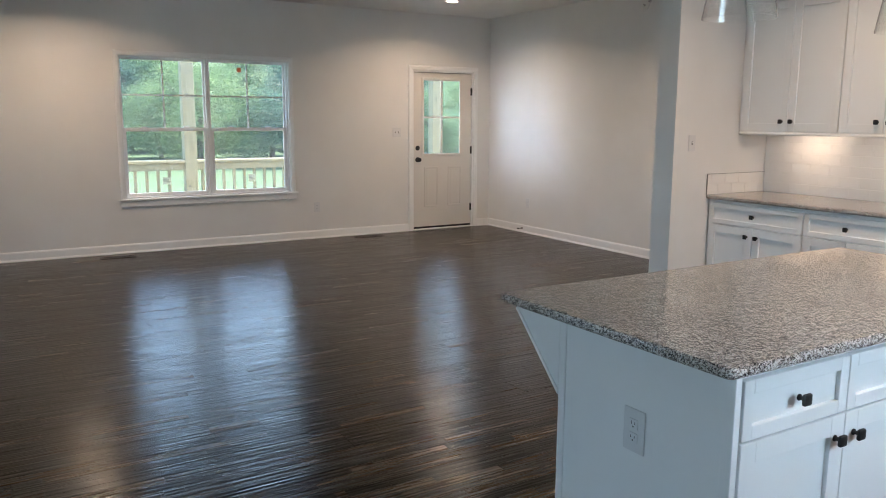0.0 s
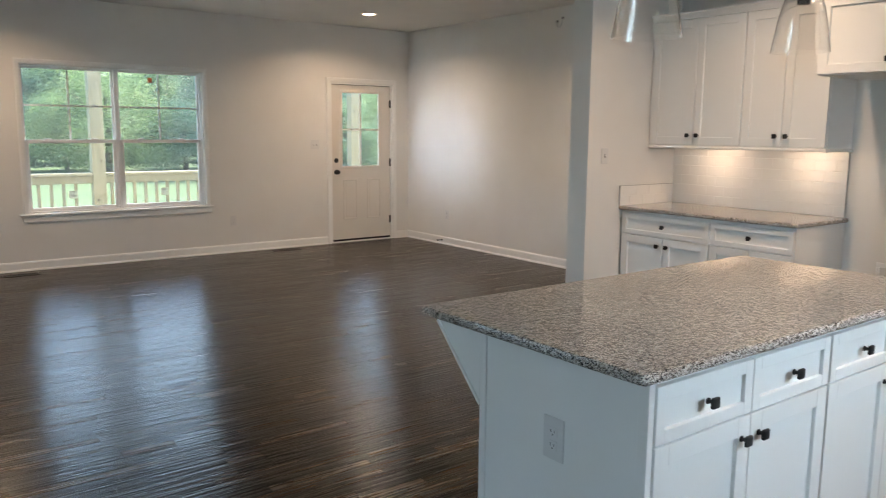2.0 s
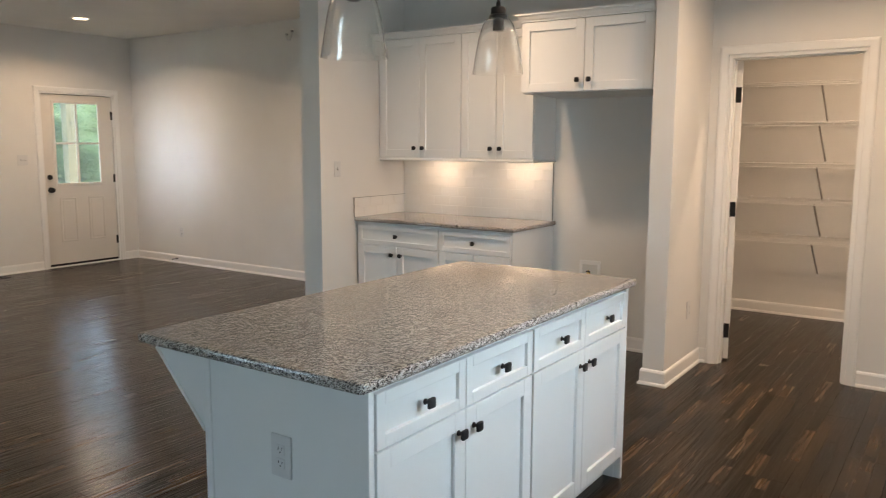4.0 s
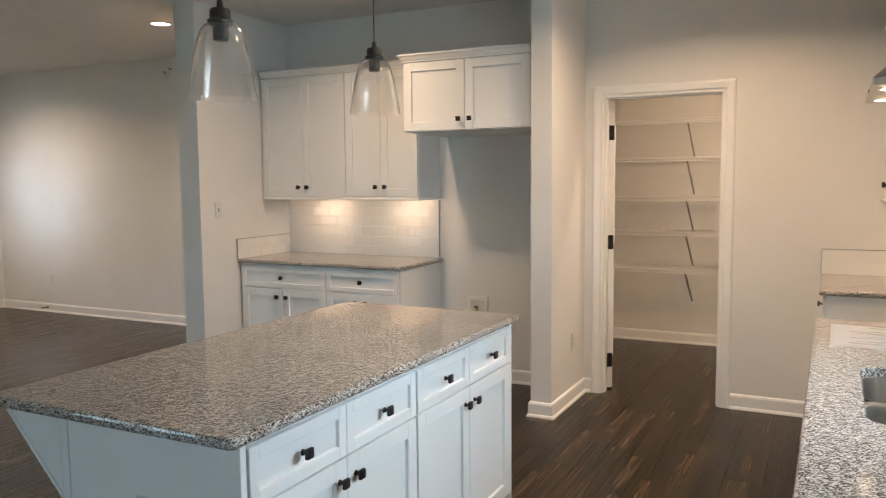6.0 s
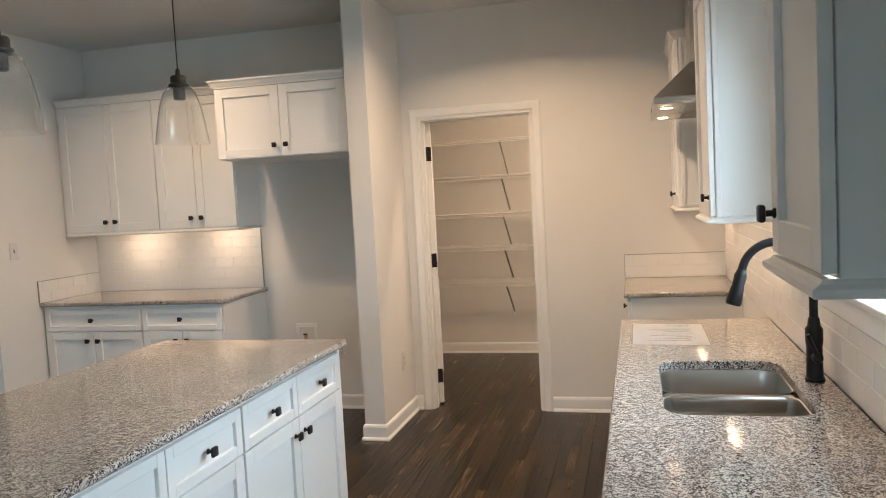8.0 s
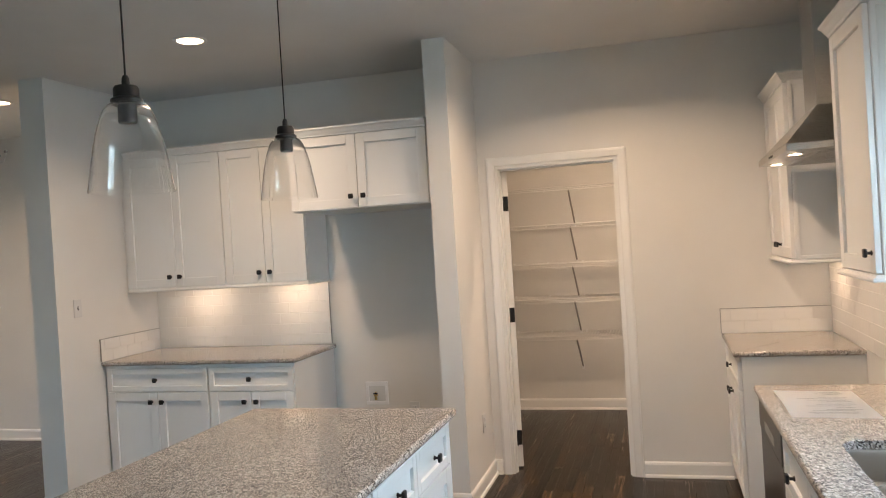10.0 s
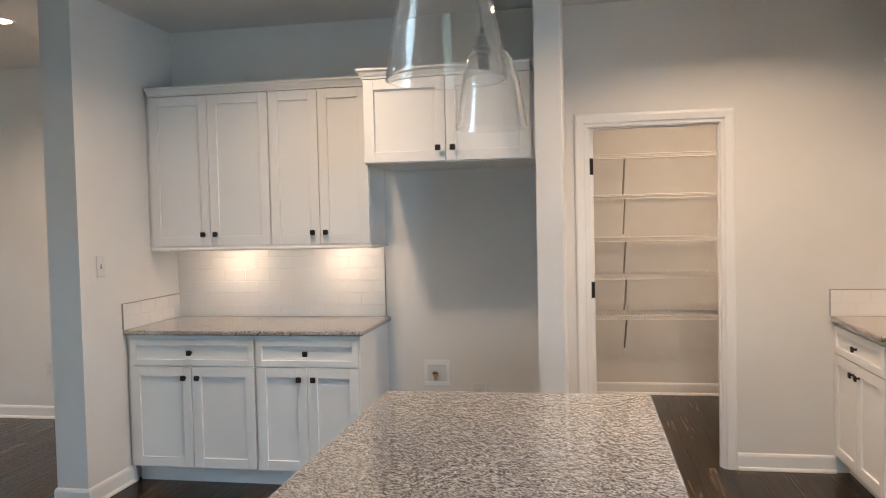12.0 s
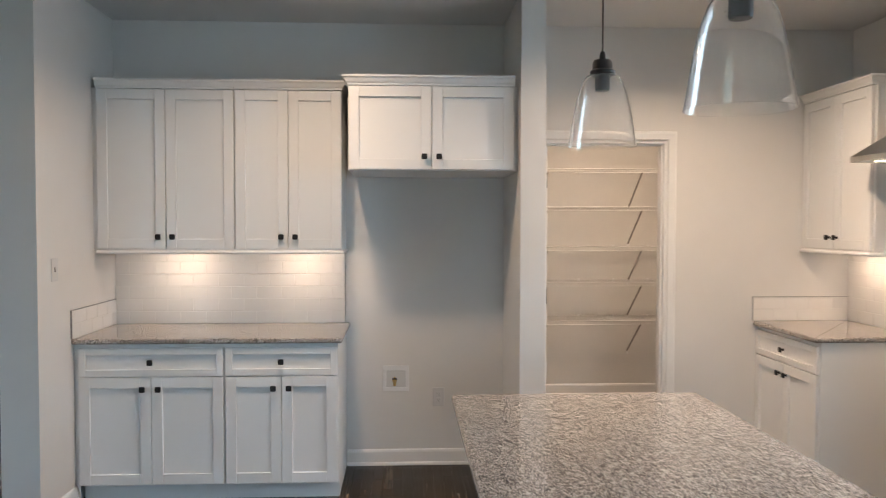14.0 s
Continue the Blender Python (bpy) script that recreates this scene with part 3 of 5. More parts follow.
def upper_cabinet(name, loc, rz, w, depth, z0, z1, label, doors=2, left=False, right=False, rail=True, group="wall cabinets", crown=True, knob_in=0.04, end_panel=False):
    c = thing(name, loc, rz, label, "cabinet", group)
    bm = bmesh.new()
    box(bm, 0, w, 0.0215, depth, z0, z1, 0.001)
    part("body", bm, CABINET, c)
    zk = z0 + 0.075
    if doors == 2:
        m = w / 2
        shaker("door", c, G, m - G / 2, z0 + 0.006, z1 - 0.008, knobs=[(m - knob_in, zk)])
        shaker("door", c, m + G / 2, w - G, z0 + 0.006, z1 - 0.008, knobs=[(m + knob_in, zk)])
    else:
        kx = knob_in if doors == -1 else w - knob_in
        shaker("door", c, G, w - G, z0 + 0.006, z1 - 0.008, knobs=[(kx, zk)])
    if rail:
        run = ([(w, depth)] if right else []) + [(w, 0.0), (0.0, 0.0)] + ([(0.0, depth)] if left else [])
        zr = z0 - 0.024
        bm = bmesh.new()
        sweep(bm, run, [(-0.012, zr), (0.012, zr), (0.016, zr + 0.006), (0.014, zr + 0.013), (0.004, zr + 0.018), (0.0, zr + 0.0238), (-0.012, zr + 0.0238)])
        part("light_rail", bm, CABINET, c)
    if crown:
        part("crown_moulding", crown_on(c, 0, w, 0.0, depth, z1 - 0.004, CROWN, left, right), CABINET, c)
    return c


# east wall: two base units, two wall units, the deep unit over the fridge space
BF, UF = 5.045, 5.338      # fronts of base and wall units
base_cabinet("base_cabinet", (BF, 4.449, 0), -90, 0.779, KE - BF - 0.002, "white shaker base cabinet with one drawer and two doors")
base_cabinet("base_cabinet", (BF, 3.669, 0), -90, 0.614, KE - BF - 0.002, "narrower white shaker base cabinet with one drawer and two doors")
upper_cabinet("wall_cabinet", (UF, 4.449, 0), -90, 0.779, KE - UF - 0.002, 1.374, 2.300, "tall white shaker wall cabinet with two doors", left=False)
upper_cabinet("wall_cabinet", (UF, 3.669, 0), -90, 0.614, KE - UF - 0.002, 1.374, 2.300, "tall narrower white shaker wall cabinet with two doors", right=True)
upper_cabinet("fridge_cabinet", (5.043, 2.998, 0), -90, 0.908, KE - 5.043 - 0.002, 1.817, 2.281, "deep white shaker cabinet above the empty fridge space", left=True, rail=False)
bm = bmesh.new()
box(bm, 0, 0.024, 0, KE - 5.09, 1.817, 2.281, 0.001)
filler = solid("filler_strip", bm, CABINET, "white filler strip beside the cabinet over the fridge space", "filler", kind="")
filler.matrix_basis = pose(5.09, 2.0895, 0, 0, 0, -90)
bm = bmesh.new()
box(bm, 0, 0.026, 0, 0.02, 0.0, 0.876)
f2 = solid("filler_strip", bm, CABINET, "white filler strip between base cabinet and wall", "filler", kind="")
f2.matrix_basis = pose(BF + 0.03, 4.4755, 0, 0, 0, -90)
bm = bmesh.new()
box(bm, 0, 0.026, 0, 0.02, 1.374, 2.300)
f3 = solid("filler_strip", bm, CABINET, "white filler strip between wall cabinet and wall", "filler", kind="")
f3.matrix_basis = pose(UF + 0.02, 4.4755, 0, 0, 0, -90)


def slab(name, x0, x1, y0, y1, label, corner=0.012, hole=None):
    """A granite worktop with eased edges; hole is (x0, x1, y0, y1, radius)."""
    zb = 0.877
    bm = bmesh.new()

    def loop(x0, x1, y0, y1, r, z, inset=0.0, n=5):
        pts = []
        for cx, cy, a0 in ((x1 - r, y1 - r, 0), (x0 + r, y1 - r, 90), (x0 + r, y0 + r, 180), (x1 - r, y0 + r, 270)):
            for k in range(n + 1):
                a = radians(a0 + 90 * k / n)
                pts.append(bm.verts.new((cx + (r - inset) * math.cos(a), cy + (r - inset) * math.sin(a), z)))
        return pts

    def ring(a, b):
        for i in range(len(a)):
            j = (i + 1) % len(a)
            bm.faces.new((a[i], a[j], b[j], b[i]))
    loops = [loop(x0, x1, y0, y1, corner, zb, 0.0055), loop(x0, x1, y0, y1, corner, zb + 0.004, 0.0025), loop(x0, x1, y0, y1, corner, zb + 0.009, 0.0), loop(x0, x1, y0, y1, corner, TOP - 0.010, 0.0),
             loop(x0, x1, y0, y1, corner, TOP - 0.0045, 0.0018), loop(x0, x1, y0, y1, corner, TOP - 0.0012, 0.005), loop(x0, x1, y0, y1, corner, TOP, 0.0095)]
    for a, b in zip(loops, loops[1:]):
        ring(a, b)
    if hole:
        hx0, hx1, hy0, hy1, r = hole
        h0, h1, h2 = loop(hx0, hx1, hy0, hy1, r, zb), loop(hx0, hx1, hy0, hy1, r, TOP - 0.003), loop(hx0, hx1, hy0, hy1, r, TOP, -0.003)
        ring(h1, h0)
        ring(h2, h1)
        for outer, inner in ((loops[-1], h2), (loops[0], h0)):
            bm.edges.index_update()
            es = []
            for lp in (outer, inner):
                for i in range(len(lp)):
                    es.append(bm.edges.get((lp[i], lp[(i + 1) % len(lp)])))
            bmesh.ops.triangle_fill(bm, edges=es, use_beauty=True)
    else:
        bm.faces.new(loops[-1])
        bm.faces.new(loops[0][::-1])
    return solid(name, bm, GRANITE, label, "countertop", kind="", smooth=False)


slab("countertop", 5.028, KE - 0.002, 3.03, 4.473, "speckled grey and white granite countertop on base cabinets", 0.006)

# ---- island ----
IX0, IX1, IY0, IY1 = 1.775, 3.615, 1.612, 2.525
slab("island_countertop", IX0, IX1, IY0, IY1, "polished speckled granite slab on the white island", 0.02)
BX0, BX1, BY0, BY1 = 1.838, 3.585, 1.640, 2.285
half = (BX1 - 0.02 - (BX0 + 0.02)) / 2
base_cabinet("island_cabinet", (BX0 + 0.02, BY0, 0), 0, half - 0.0005, BY1 - BY0 - 0.04, "white shaker island cabinet with two drawers and two doors", 2, group="island cabinets")
base_cabinet("island_cabinet", (BX0 + 0.0205 + half, BY0, 0), 0, half - 0.0005, BY1 - BY0 - 0.04, "white shaker island cabinet with two drawers and two doors", 2, group="island cabinets")


def island_end(loc, label, sign):
    """End panel of the island with corner stiles; outer side towards sign along x."""
    e = thing("island_end_panel", loc, 0, label, "panel", "island end panels")
    L = BY1 - BY0
    s = 0.0185 * sign

    def bx(y0, y1, z0, z1, proud, mt, nm, bev=0.0015):
        bm = bmesh.new()
        a, b = sorted((0.0, s + sign * proud))
        box(bm, a, b, y0, y1, z0, z1, bev)
        return part(nm, bm, mt, e)
    bx(0.036, L - 0.03, 0.0, 0.8765, 0.0, CABINET, "panel", 0.0)
    bx(0.003, 0.0355, 0.0, 0.8765, 0.004, CABINET, "stile")
    bx(L - 0.0295, L, 0.0, 0.8765, 0.004, CABINET, "stile")
    return e


end_w = island_end((BX0 + 0.0195, BY0, 0), "white painted end panel of the island", -1)
island_end((BX1 - 0.0195, BY0, 0), "white painted end panel of the island", 1)
bm = bmesh.new()
box(bm, BX0 + 0.02, BX1 - 0.02, BY1 - 0.0385, BY1 - 0.02, 0.0, 0.8765)
solid("island_back_panel", bm, CABINET, "plain white painted back of the island", "panel", kind="")


def bracket(x):
    """Angled support under the overhang."""
    b = thing("countertop_bracket", (x, BY1, 0.877), 0, "white painted angled bracket under the countertop overhang", "bracket", "countertop brackets")
    bm = bmesh.new()
    pr = [(0, 0), (0.222, 0), (0.222, -0.028), (0.0, -0.252)]
    for xx in (0, 0.03):
        bm.faces.new([bm.verts.new((xx, y, z)) for y, z in pr])
    bm.verts.ensure_lookup_table()
    for i in range(4):
        j = (i + 1) % 4
        bm.faces.new((bm.verts[i], bm.verts[j], bm.verts[4 + j], bm.verts[4 + i]))
    part("web", bm, CABINET, b)
    bm = bmesh.new()
    vs = [bm.verts.new(p) for p in ((-0.004, 0.222, -0.028), (0.034, 0.222, -0.028), (0.034, 0.0, -0.252), (-0.004, 0.0, -0.252),
                                    (-0.004, 0.214, -0.020), (0.034, 0.214, -0.020), (0.034, 0.0, -0.236), (-0.004, 0.0, -0.236))]
    for f in ((0, 1, 2, 3), (4, 7, 6, 5), (0, 4, 5, 1), (1, 5, 6, 2), (2, 6, 7, 3), (3, 7, 4, 0)):
        bm.faces.new([vs[i] for i in f])
    part("edge_strip", bm, CABINET, b)


bracket(BX0 - 0.003)
bracket(BX1 - 0.029)


# ---- switches and sockets ----
def plate(name, loc, rz, label, category, kind_of, w=0.072, h=0.118):
    """A wall plate, facing -y at its own y = 0."""
    t = thing(name, loc, rz, label, category, "wall plates")
    bm = bmesh.new()
    box(bm, -w / 2, w / 2, -0.006, 0.0, -h / 2, h / 2, 0.0035, 2)
    part("cover_plate", bm, PLASTIC, t)
    if kind_of == "outlet":
        for dz in (0.0195, -0.0195):
            bm = bmesh.new()
            box(bm, -0.0165, 0.0165, -0.0085, -0.0055, dz - 0.0145, dz + 0.0145, 0.005, 2)
            r = part("receptacle", bm, PLASTIC, t)
            bm = bmesh.new()
            box(bm, -0.0075, -0.0055, -0.0089, -0.0080, dz - 0.001, dz + 0.008)
            box(bm, 0.0055, 0.0075, -0.0089, -0.0080, dz - 0.001, dz + 0.007)
            lathe(bm, [(0.0024, -0.0089), (0.0024, -0.008)], 10, (0, 0, dz - 0.007), "y")
            part("slots", bm, SLOT, r)
    elif kind_of.startswith("switch"):
        n = int(kind_of[6:])
        for i in range(n):
            dx = (i - (n - 1) / 2) * 0.046
            bm = bmesh.new()
            box(bm, dx - 0.004, dx + 0.004, -0.016, -0.007, 0.000, 0.009, 0.0015)
            tg = part("toggle", bm, VINYL, t)
            bm = bmesh.new()
            box(bm, dx - 0.0055, dx + 0.0055, -0.0068, -0.005, -0.012, 0.012)
            part("toggle_slot", bm, SLOT, tg)
    return t


plate("wall_outlet", (BX0 + 0.0008, 1.96, 0.623), -90, "white duplex outlet on the island end panel", "outlet", "outlet", 0.078, 0.124)
plate("wall_outlet", (3.875, NORTH, 0.385), 0, "white duplex outlet low on the wall under the window", "outlet", "outlet")
plate("wall_outlet", (EAST, 8.47, 0.39), -90, "white duplex outlet low on the wall beside the corner", "outlet", "outlet")
plate("wall_outlet", (EAST, 6.0, 0.395), -90, "white duplex outlet low on the wall beside the doorway", "outlet", "outlet")
plate("wall_outlet", (KE, 2.475, 0.43), -90, "white duplex outlet in the empty fridge space", "outlet", "outlet")
plate("wall_outlet", (5.42, 1.93, 0.41), 0, "white duplex outlet low on the short wing wall", "outlet", "outlet")
plate("light_switch", (4.975, NORTH, 1.28), 0, "white double toggle switch beside the outside door", "light switch", "switch2", 0.116, 0.118)
plate("light_switch", (4.845, 4.475, 1.29), 0, "white single toggle switch on the kitchen wall", "light switch", "switch1")

# ---- fridge water box ----
wb = thing("water_supply_box", (KE, 2.745, 0.55), -90, "white recessed plastic water supply box with a valve", "supply box")
bm = bmesh.new()
for a in ((-0.083, 0.083, 0.05, 0.081), (-0.083, 0.083, -0.081, -0.055), (-0.083, -0.06, -0.055, 0.05), (0.06, 0.083, -0.055, 0.05)):
    box(bm, a[0], a[1], -0.007, 0.0, a[2], a[3], 0.002)
part("frame", bm, VINYL, wb)
# flat plate; its grey paints the shade of a deeper recess
bm = bmesh.new()
box(bm, -0.06, 0.06, -0.0035, -0.001, -0.055, 0.05)
part("recess", bm, painted("recess_shade_grey", (0.66, 0.66, 0.65), 0.6), wb, "back of the recess, its shade painted grey")
bm = bmesh.new()
lathe(bm, [(0.010, -0.045), (0.010, -0.02), (0.014, -0.018), (0.014, -0.004), (0.006, 0.0), (0.006, 0.01)], 14, (-0.008, -0.012, 0))
part("valve", bm, BRASS, wb, "small brass shut-off valve", True)
bm = bmesh.new()
box(bm, -0.024, 0.008, -0.024, -0.012, -0.006, 0.004, 0.002)
part("valve_handle", bm, BLACK, wb)

# ---- doors ----


def hinge(parent, x, y, z, nm="hinge"):
    bm = bmesh.new()
    lathe(bm, [(0.0065, -0.05), (0.0065, 0.05)], 10, (x, y, z))
    box(bm, x - 0.022, x + 0.022, y + 0.004, y + 0.0065, z - 0.05, z + 0.05, 0.001)
    part(nm, bm, BLACK, parent, "black butt hinge")


# outside door: half-light with four panes over two raised panels
d1 = thing("door_1", (5.2265, NORTH + 0.02, 0.03), 0, "closed off-white steel outside door with half-light glass", "door", kind="structure")
DW, DH = 0.887, 2.008
g0, g1, h0, h1 = 0.133, 0.722, 0.950, 1.930
bm = bmesh.new()
for a in ((0, g0, 0, DH), (g1, DW, 0, DH), (g0, g1, h1, DH), (g0, g1, 0, h0)):
    box(bm, a[0], a[1], 0, 0.044, a[2], a[3])
part("leaf", bm, DOORPAINT, d1)
bm = bmesh.new()
for a in ((g0 - 0.012, g0 + 0.022, h0 - 0.012, h1 + 0.012), (g1 - 0.022, g1 + 0.012, h0 - 0.012, h1 + 0.012), (g0 + 0.022, g1 - 0.022, h1 - 0.022, h1 + 0.012), (g0 + 0.022, g1 - 0.022, h0 - 0.012, h0 + 0.022)):
    box(bm, a[0], a[1], -0.011, -0.0005, a[2], a[3], 0.004)
lite = part("light_frame", bm, DOORPAINT, d1)
bm = bmesh.new()
xm, zm = (g0 + g1) / 2, (h0 + h1) / 2
box(bm, xm - 0.011, xm + 0.011, -0.006, 0.012, h0 + 0.022, h1 - 0.022, 0.002)
box(bm, g0 + 0.022, g1 - 0.022, -0.0055, 0.0115, zm - 0.011, zm + 0.011, 0.002)
part("muntin", bm, DOORPAINT, lite)
for ix, (xa, xb) in enumerate(((g0, xm), (xm, g1))):
    for iz, (za, zb2) in enumerate(((h0, zm), (zm, h1))):
        bm = bmesh.new()
        box(bm, xa, xb, 0.018, 0.022, za, zb2)
        part("pane", bm, PANE, lite).visible_shadow = False
for px in (0.165, 0.525):
    bm = bmesh.new()
    w, zz0, zz1 = 0.21, 0.27, 0.80
    sweep(bm, [(px + 0.0, zz0), (px + w, zz0), (px + w, zz1), (px, zz1)], [(0.0, -0.001), (0.006, 0.006), (0.016, 0.005), (0.022, -0.001)], lambda u, v, q: (u, -q, v), True)
    box(bm, px + 0.034, px + w - 0.034, -0.0045, 0.001, zz0 + 0.034, zz1 - 0.034, 0.004)
    part("raised_panel", bm, DOORPAINT, d1)
bm = bmesh.new()
lathe(bm, [(0.033, 0.0), (0.033, -0.006), (0.028, -0.011), (0.012, -0.014), (0.011, -0.03), (0.020, -0.036), (0.028, -0.046), (0.028, -0.056), (0.020, -0.064), (0.0, -0.066)], 24, (0.063, 0, 0.895), "y")
part("door_knob", bm, BLACK, d1, "round matt black door knob", True)
bm = bmesh.new()
lathe(bm, [(0.031, 0.0), (0.031, -0.007), (0.026, -0.013), (0.0, -0.014)], 24, (0.063, 0, 1.045), "y")
box(bm, 0.059, 0.067, -0.028, -0.012, 1.03, 1.06, 0.002)
part("deadbolt", bm, BLACK, d1, "round matt black deadbolt", True)
for z in (0.24, 1.01, 1.78):
    hinge(d1, DW + 0.006, -0.008, z)
# black strips added behind the leaf's edges to darken the gap like shade
bm = bmesh.new()
box(bm, -0.0055, 0.004, 0.02, 0.04, -0.01, DH + 0.005)
box(bm, DW - 0.004, DW + 0.0055, 0.02, 0.04, -0.01, DH + 0.005)
box(bm, 0.004, DW - 0.004, 0.02, 0.04, DH - 0.004, DH + 0.0055)
part("gap_shade_strip", bm, BLACK, d1, "dark strip added for the shade in the door gap")
bm = bmesh.new()
box(bm, 0.0, DW, -0.004, 0.03, -0.013, 0.012)
part("door_sweep", bm, BLACK, d1, "dark rubber sweep")
bm = bmesh.new()
box(bm, 5.2, 6.14, NORTH - 0.015, NORTH + 0.14, 0.0, 0.016, 0.005)
solid("threshold", bm, TRIM, "low pale door threshold", "threshold")

# pantry door, swung open into the pantry
d2 = thing("door_2", (KE + 0.122, 1.795, 0.012), 14.5, "white panelled pantry door standing open", "door", kind="structure")
bm = bmesh.new()
box(bm, 0.004, 0.735, -0.035, 0.0, 0.0, 2.02, 0.002)
part("leaf", bm, TRIM, d2)
for zz0, zz1 in ((0.2, 0.85), (1.02, 1.86)):
    bm = bmesh.new()
    sweep(bm, [(0.11, zz0), (0.63, zz0), (0.63, zz1), (0.11, zz1)], [(0.0, -0.001), (0.008, 0.006), (0.02, 0.002), (0.026, -0.001)], lambda u, v, q: (u, -0.035 - q, v), True)
    part("raised_panel", bm, TRIM, d2)
bm = bmesh.new()
lathe(bm, [(0.032, 0.0), (0.032, 0.006), (0.011, 0.012), (0.011, 0.03), (0.027, 0.042), (0.027, 0.054), (0.0, 0.064)], 20, (0.675, 0.0, 0.93), "y")
part("door_knob", bm, BLACK, d2, "round matt black door knob", True)
for z in (0.2, 1.04, 1.80):
    bm = bmesh.new()
    lathe(bm, [(0.007, -0.05), (0.007, 0.05)], 10, (0.0, 0.006, z))
    box(bm, 0.0005, 0.0045, -0.034, 0.004, z - 0.05, z + 0.05, 0.001)
    box(bm, -0.045, 0.0, -0.0045, -0.0015, z - 0.05, z + 0.05, 0.001)
    part("hinge", bm, BLACK, d2, "black butt hinge")
# strike on the side doorway
bm = bmesh.new()
box(bm, EAST + 0.04, EAST + 0.075, 5.7565, 5.7595, 0.90, 0.98, 0.001)
solid("strike_plate", bm, BLACK, "small black strike plate on the doorway jamb", "strike plate", kind="")

# door stop on the baseboard
ds = thing("door_stop", (EAST - 0.013, 8.56, 0.055), 0, "dark spring door stop on the baseboard", "door stop")
bm = bmesh.new()
lathe(bm, [(0.012, 0.0), (0.012, -0.006), (0.006, -0.01), (0.0055, -0.062), (0.009, -0.064), (0.009, -0.078), (0.0, -0.079)], 14, axis="x")
part("spring", bm, BRONZE, ds, "", True)

# cable loop high on the wall
cl = thing("cable_stub", (EAST, 6.515, 2.6), 0, "loose white cable end hanging from the wall", "cable")
bm = bmesh.new()
tube(bm, [(0, 0.05, 0.02), (-0.03, 0.05, 0.012), (-0.035, 0.02, -0.045), (-0.035, -0.02, -0.045), (-0.035, -0.045, 0.0), (-0.03, -0.05, 0.045)], 0.006, 8)
part("cable", bm, PLASTIC, cl, "", True)
for p in ((-0.008, 0.05, 0.02), (-0.03, -0.05, 0.045)):
    bm = bmesh.new()
    lathe(bm, [(0.012, -0.012), (0.012, 0.012)], 12, p, "x")
    part("plug", bm, ALU, cl, "grey metal cable plug", True)


# floor registers
def register(x, y):
    r = thing("floor_vent", (x, y, 0.0), 0, "dark metal floor register by the wall", "vent", "floor vents")
    bm = bmesh.new()
    L, W = 0.17, 0.055
    for a in ((-L, L, -W, -W + 0.016), (-L, L, W - 0.016, W), (-L, -L + 0.016, -W + 0.016, W - 0.016), (L - 0.016, L, -W + 0.016, W - 0.016)):
        box(bm, a[0], a[1], a[2], a[3], 0.0, 0.005, 0.0015)
    part("frame", bm, BRONZE, r)
    for i in range(14):
        bm = bmesh.new()
        xx = -L + 0.026 + i * (2 * L - 0.052) / 13
        box(bm, xx - 0.004, xx + 0.004, -W + 0.016, W - 0.016, 0.0002, 0.004)
        part("slat", bm, BRONZE, r)


register(1.555, 9.13)
register(4.48, 9.20)

# ---- sink run along the south wall ----
SF = 0.428                       # fronts of the base units
GX0, GX1 = 4.03, 4.935           # empty range space
DEP = SF - SOUTH - 0.002
slab("sink_countertop", 1.50, GX0, SOUTH + 0.002, 0.447, "speckled grey and white granite countertop with a sink cut-out", 0.006, (2.525, 3.165, -0.075, 0.305, 0.07))
slab("corner_countertop", GX1 - 0.012, KE - 0.002, SOUTH + 0.002, 0.447, "short speckled granite countertop in the corner", 0.006)
base_cabinet("base_cabinet", (KE - 0.004, SF, 0), 180, KE - 0.004 - GX1, DEP, "white shaker base cabinet in the corner beside the range space")
dwx = GX0 - 0.012
base_cabinet("base_cabinet", (dwx - 0.6, SF, 0), 180, 0.92, DEP, "white shaker sink base cabinet with two doors", 2, body_top=0.655)
base_cabinet("base_cabinet", (dwx - 1.521, SF, 0), 180, dwx - 1.521 - 1.525, DEP, "white shaker base cabinet at the end of the sink run", 2)

dw = thing("dishwasher", (dwx, SF, 0), 180, "black stainless dishwasher under the granite counter", "dishwasher")
bm = bmesh.new()
box(bm, 0.002, 0.596, 0.03, DEP - 0.02, 0.1, 0.868)
part("tub", bm, BLACK, dw)
bm = bmesh.new()
box(bm, 0.003, 0.595, 0.0, 0.029, 0.115, 0.735, 0.003)
part("door", bm, DARKSTEEL, dw, "dark stainless door")
bm = bmesh.new()
box(bm, 0.003, 0.595, -0.004, 0.029, 0.739, 0.862, 0.005)
part("control_panel", bm, DARKSTEEL, dw, "dark stainless control panel")
bm = bmesh.new()
box(bm, 0.18, 0.42, -0.006, -0.0035, 0.765, 0.80, 0.002)
part("pocket_handle", bm, STEEL, dw, "bright steel pocket handle")
bm = bmesh.new()
box(bm, 0.003, 0.595, 0.06, 0.08, 0.0, 0.1)
part("toe_kick", bm, BLACK, dw)

# wall units on the south wall
UD = 0.318
upper_cabinet("wall_cabinet", (KE - 0.004, SOUTH + UD + 0.002, 0), 180, KE - 0.004 - 4.955, UD, 1.374, 2.300, "white shaker wall cabinet in the corner beside the range hood", right=True)
UD2 = 0.28                       # the cabinet between window and hood is shallower
upper_cabinet("wall_cabinet", (4.02, SOUTH + UD2 + 0.002, 0), 180, 4.02 - 3.505, UD2, 1.374, 2.300, "single-door white shaker wall cabinet between window and range hood", doors=1, left=True, right=True)
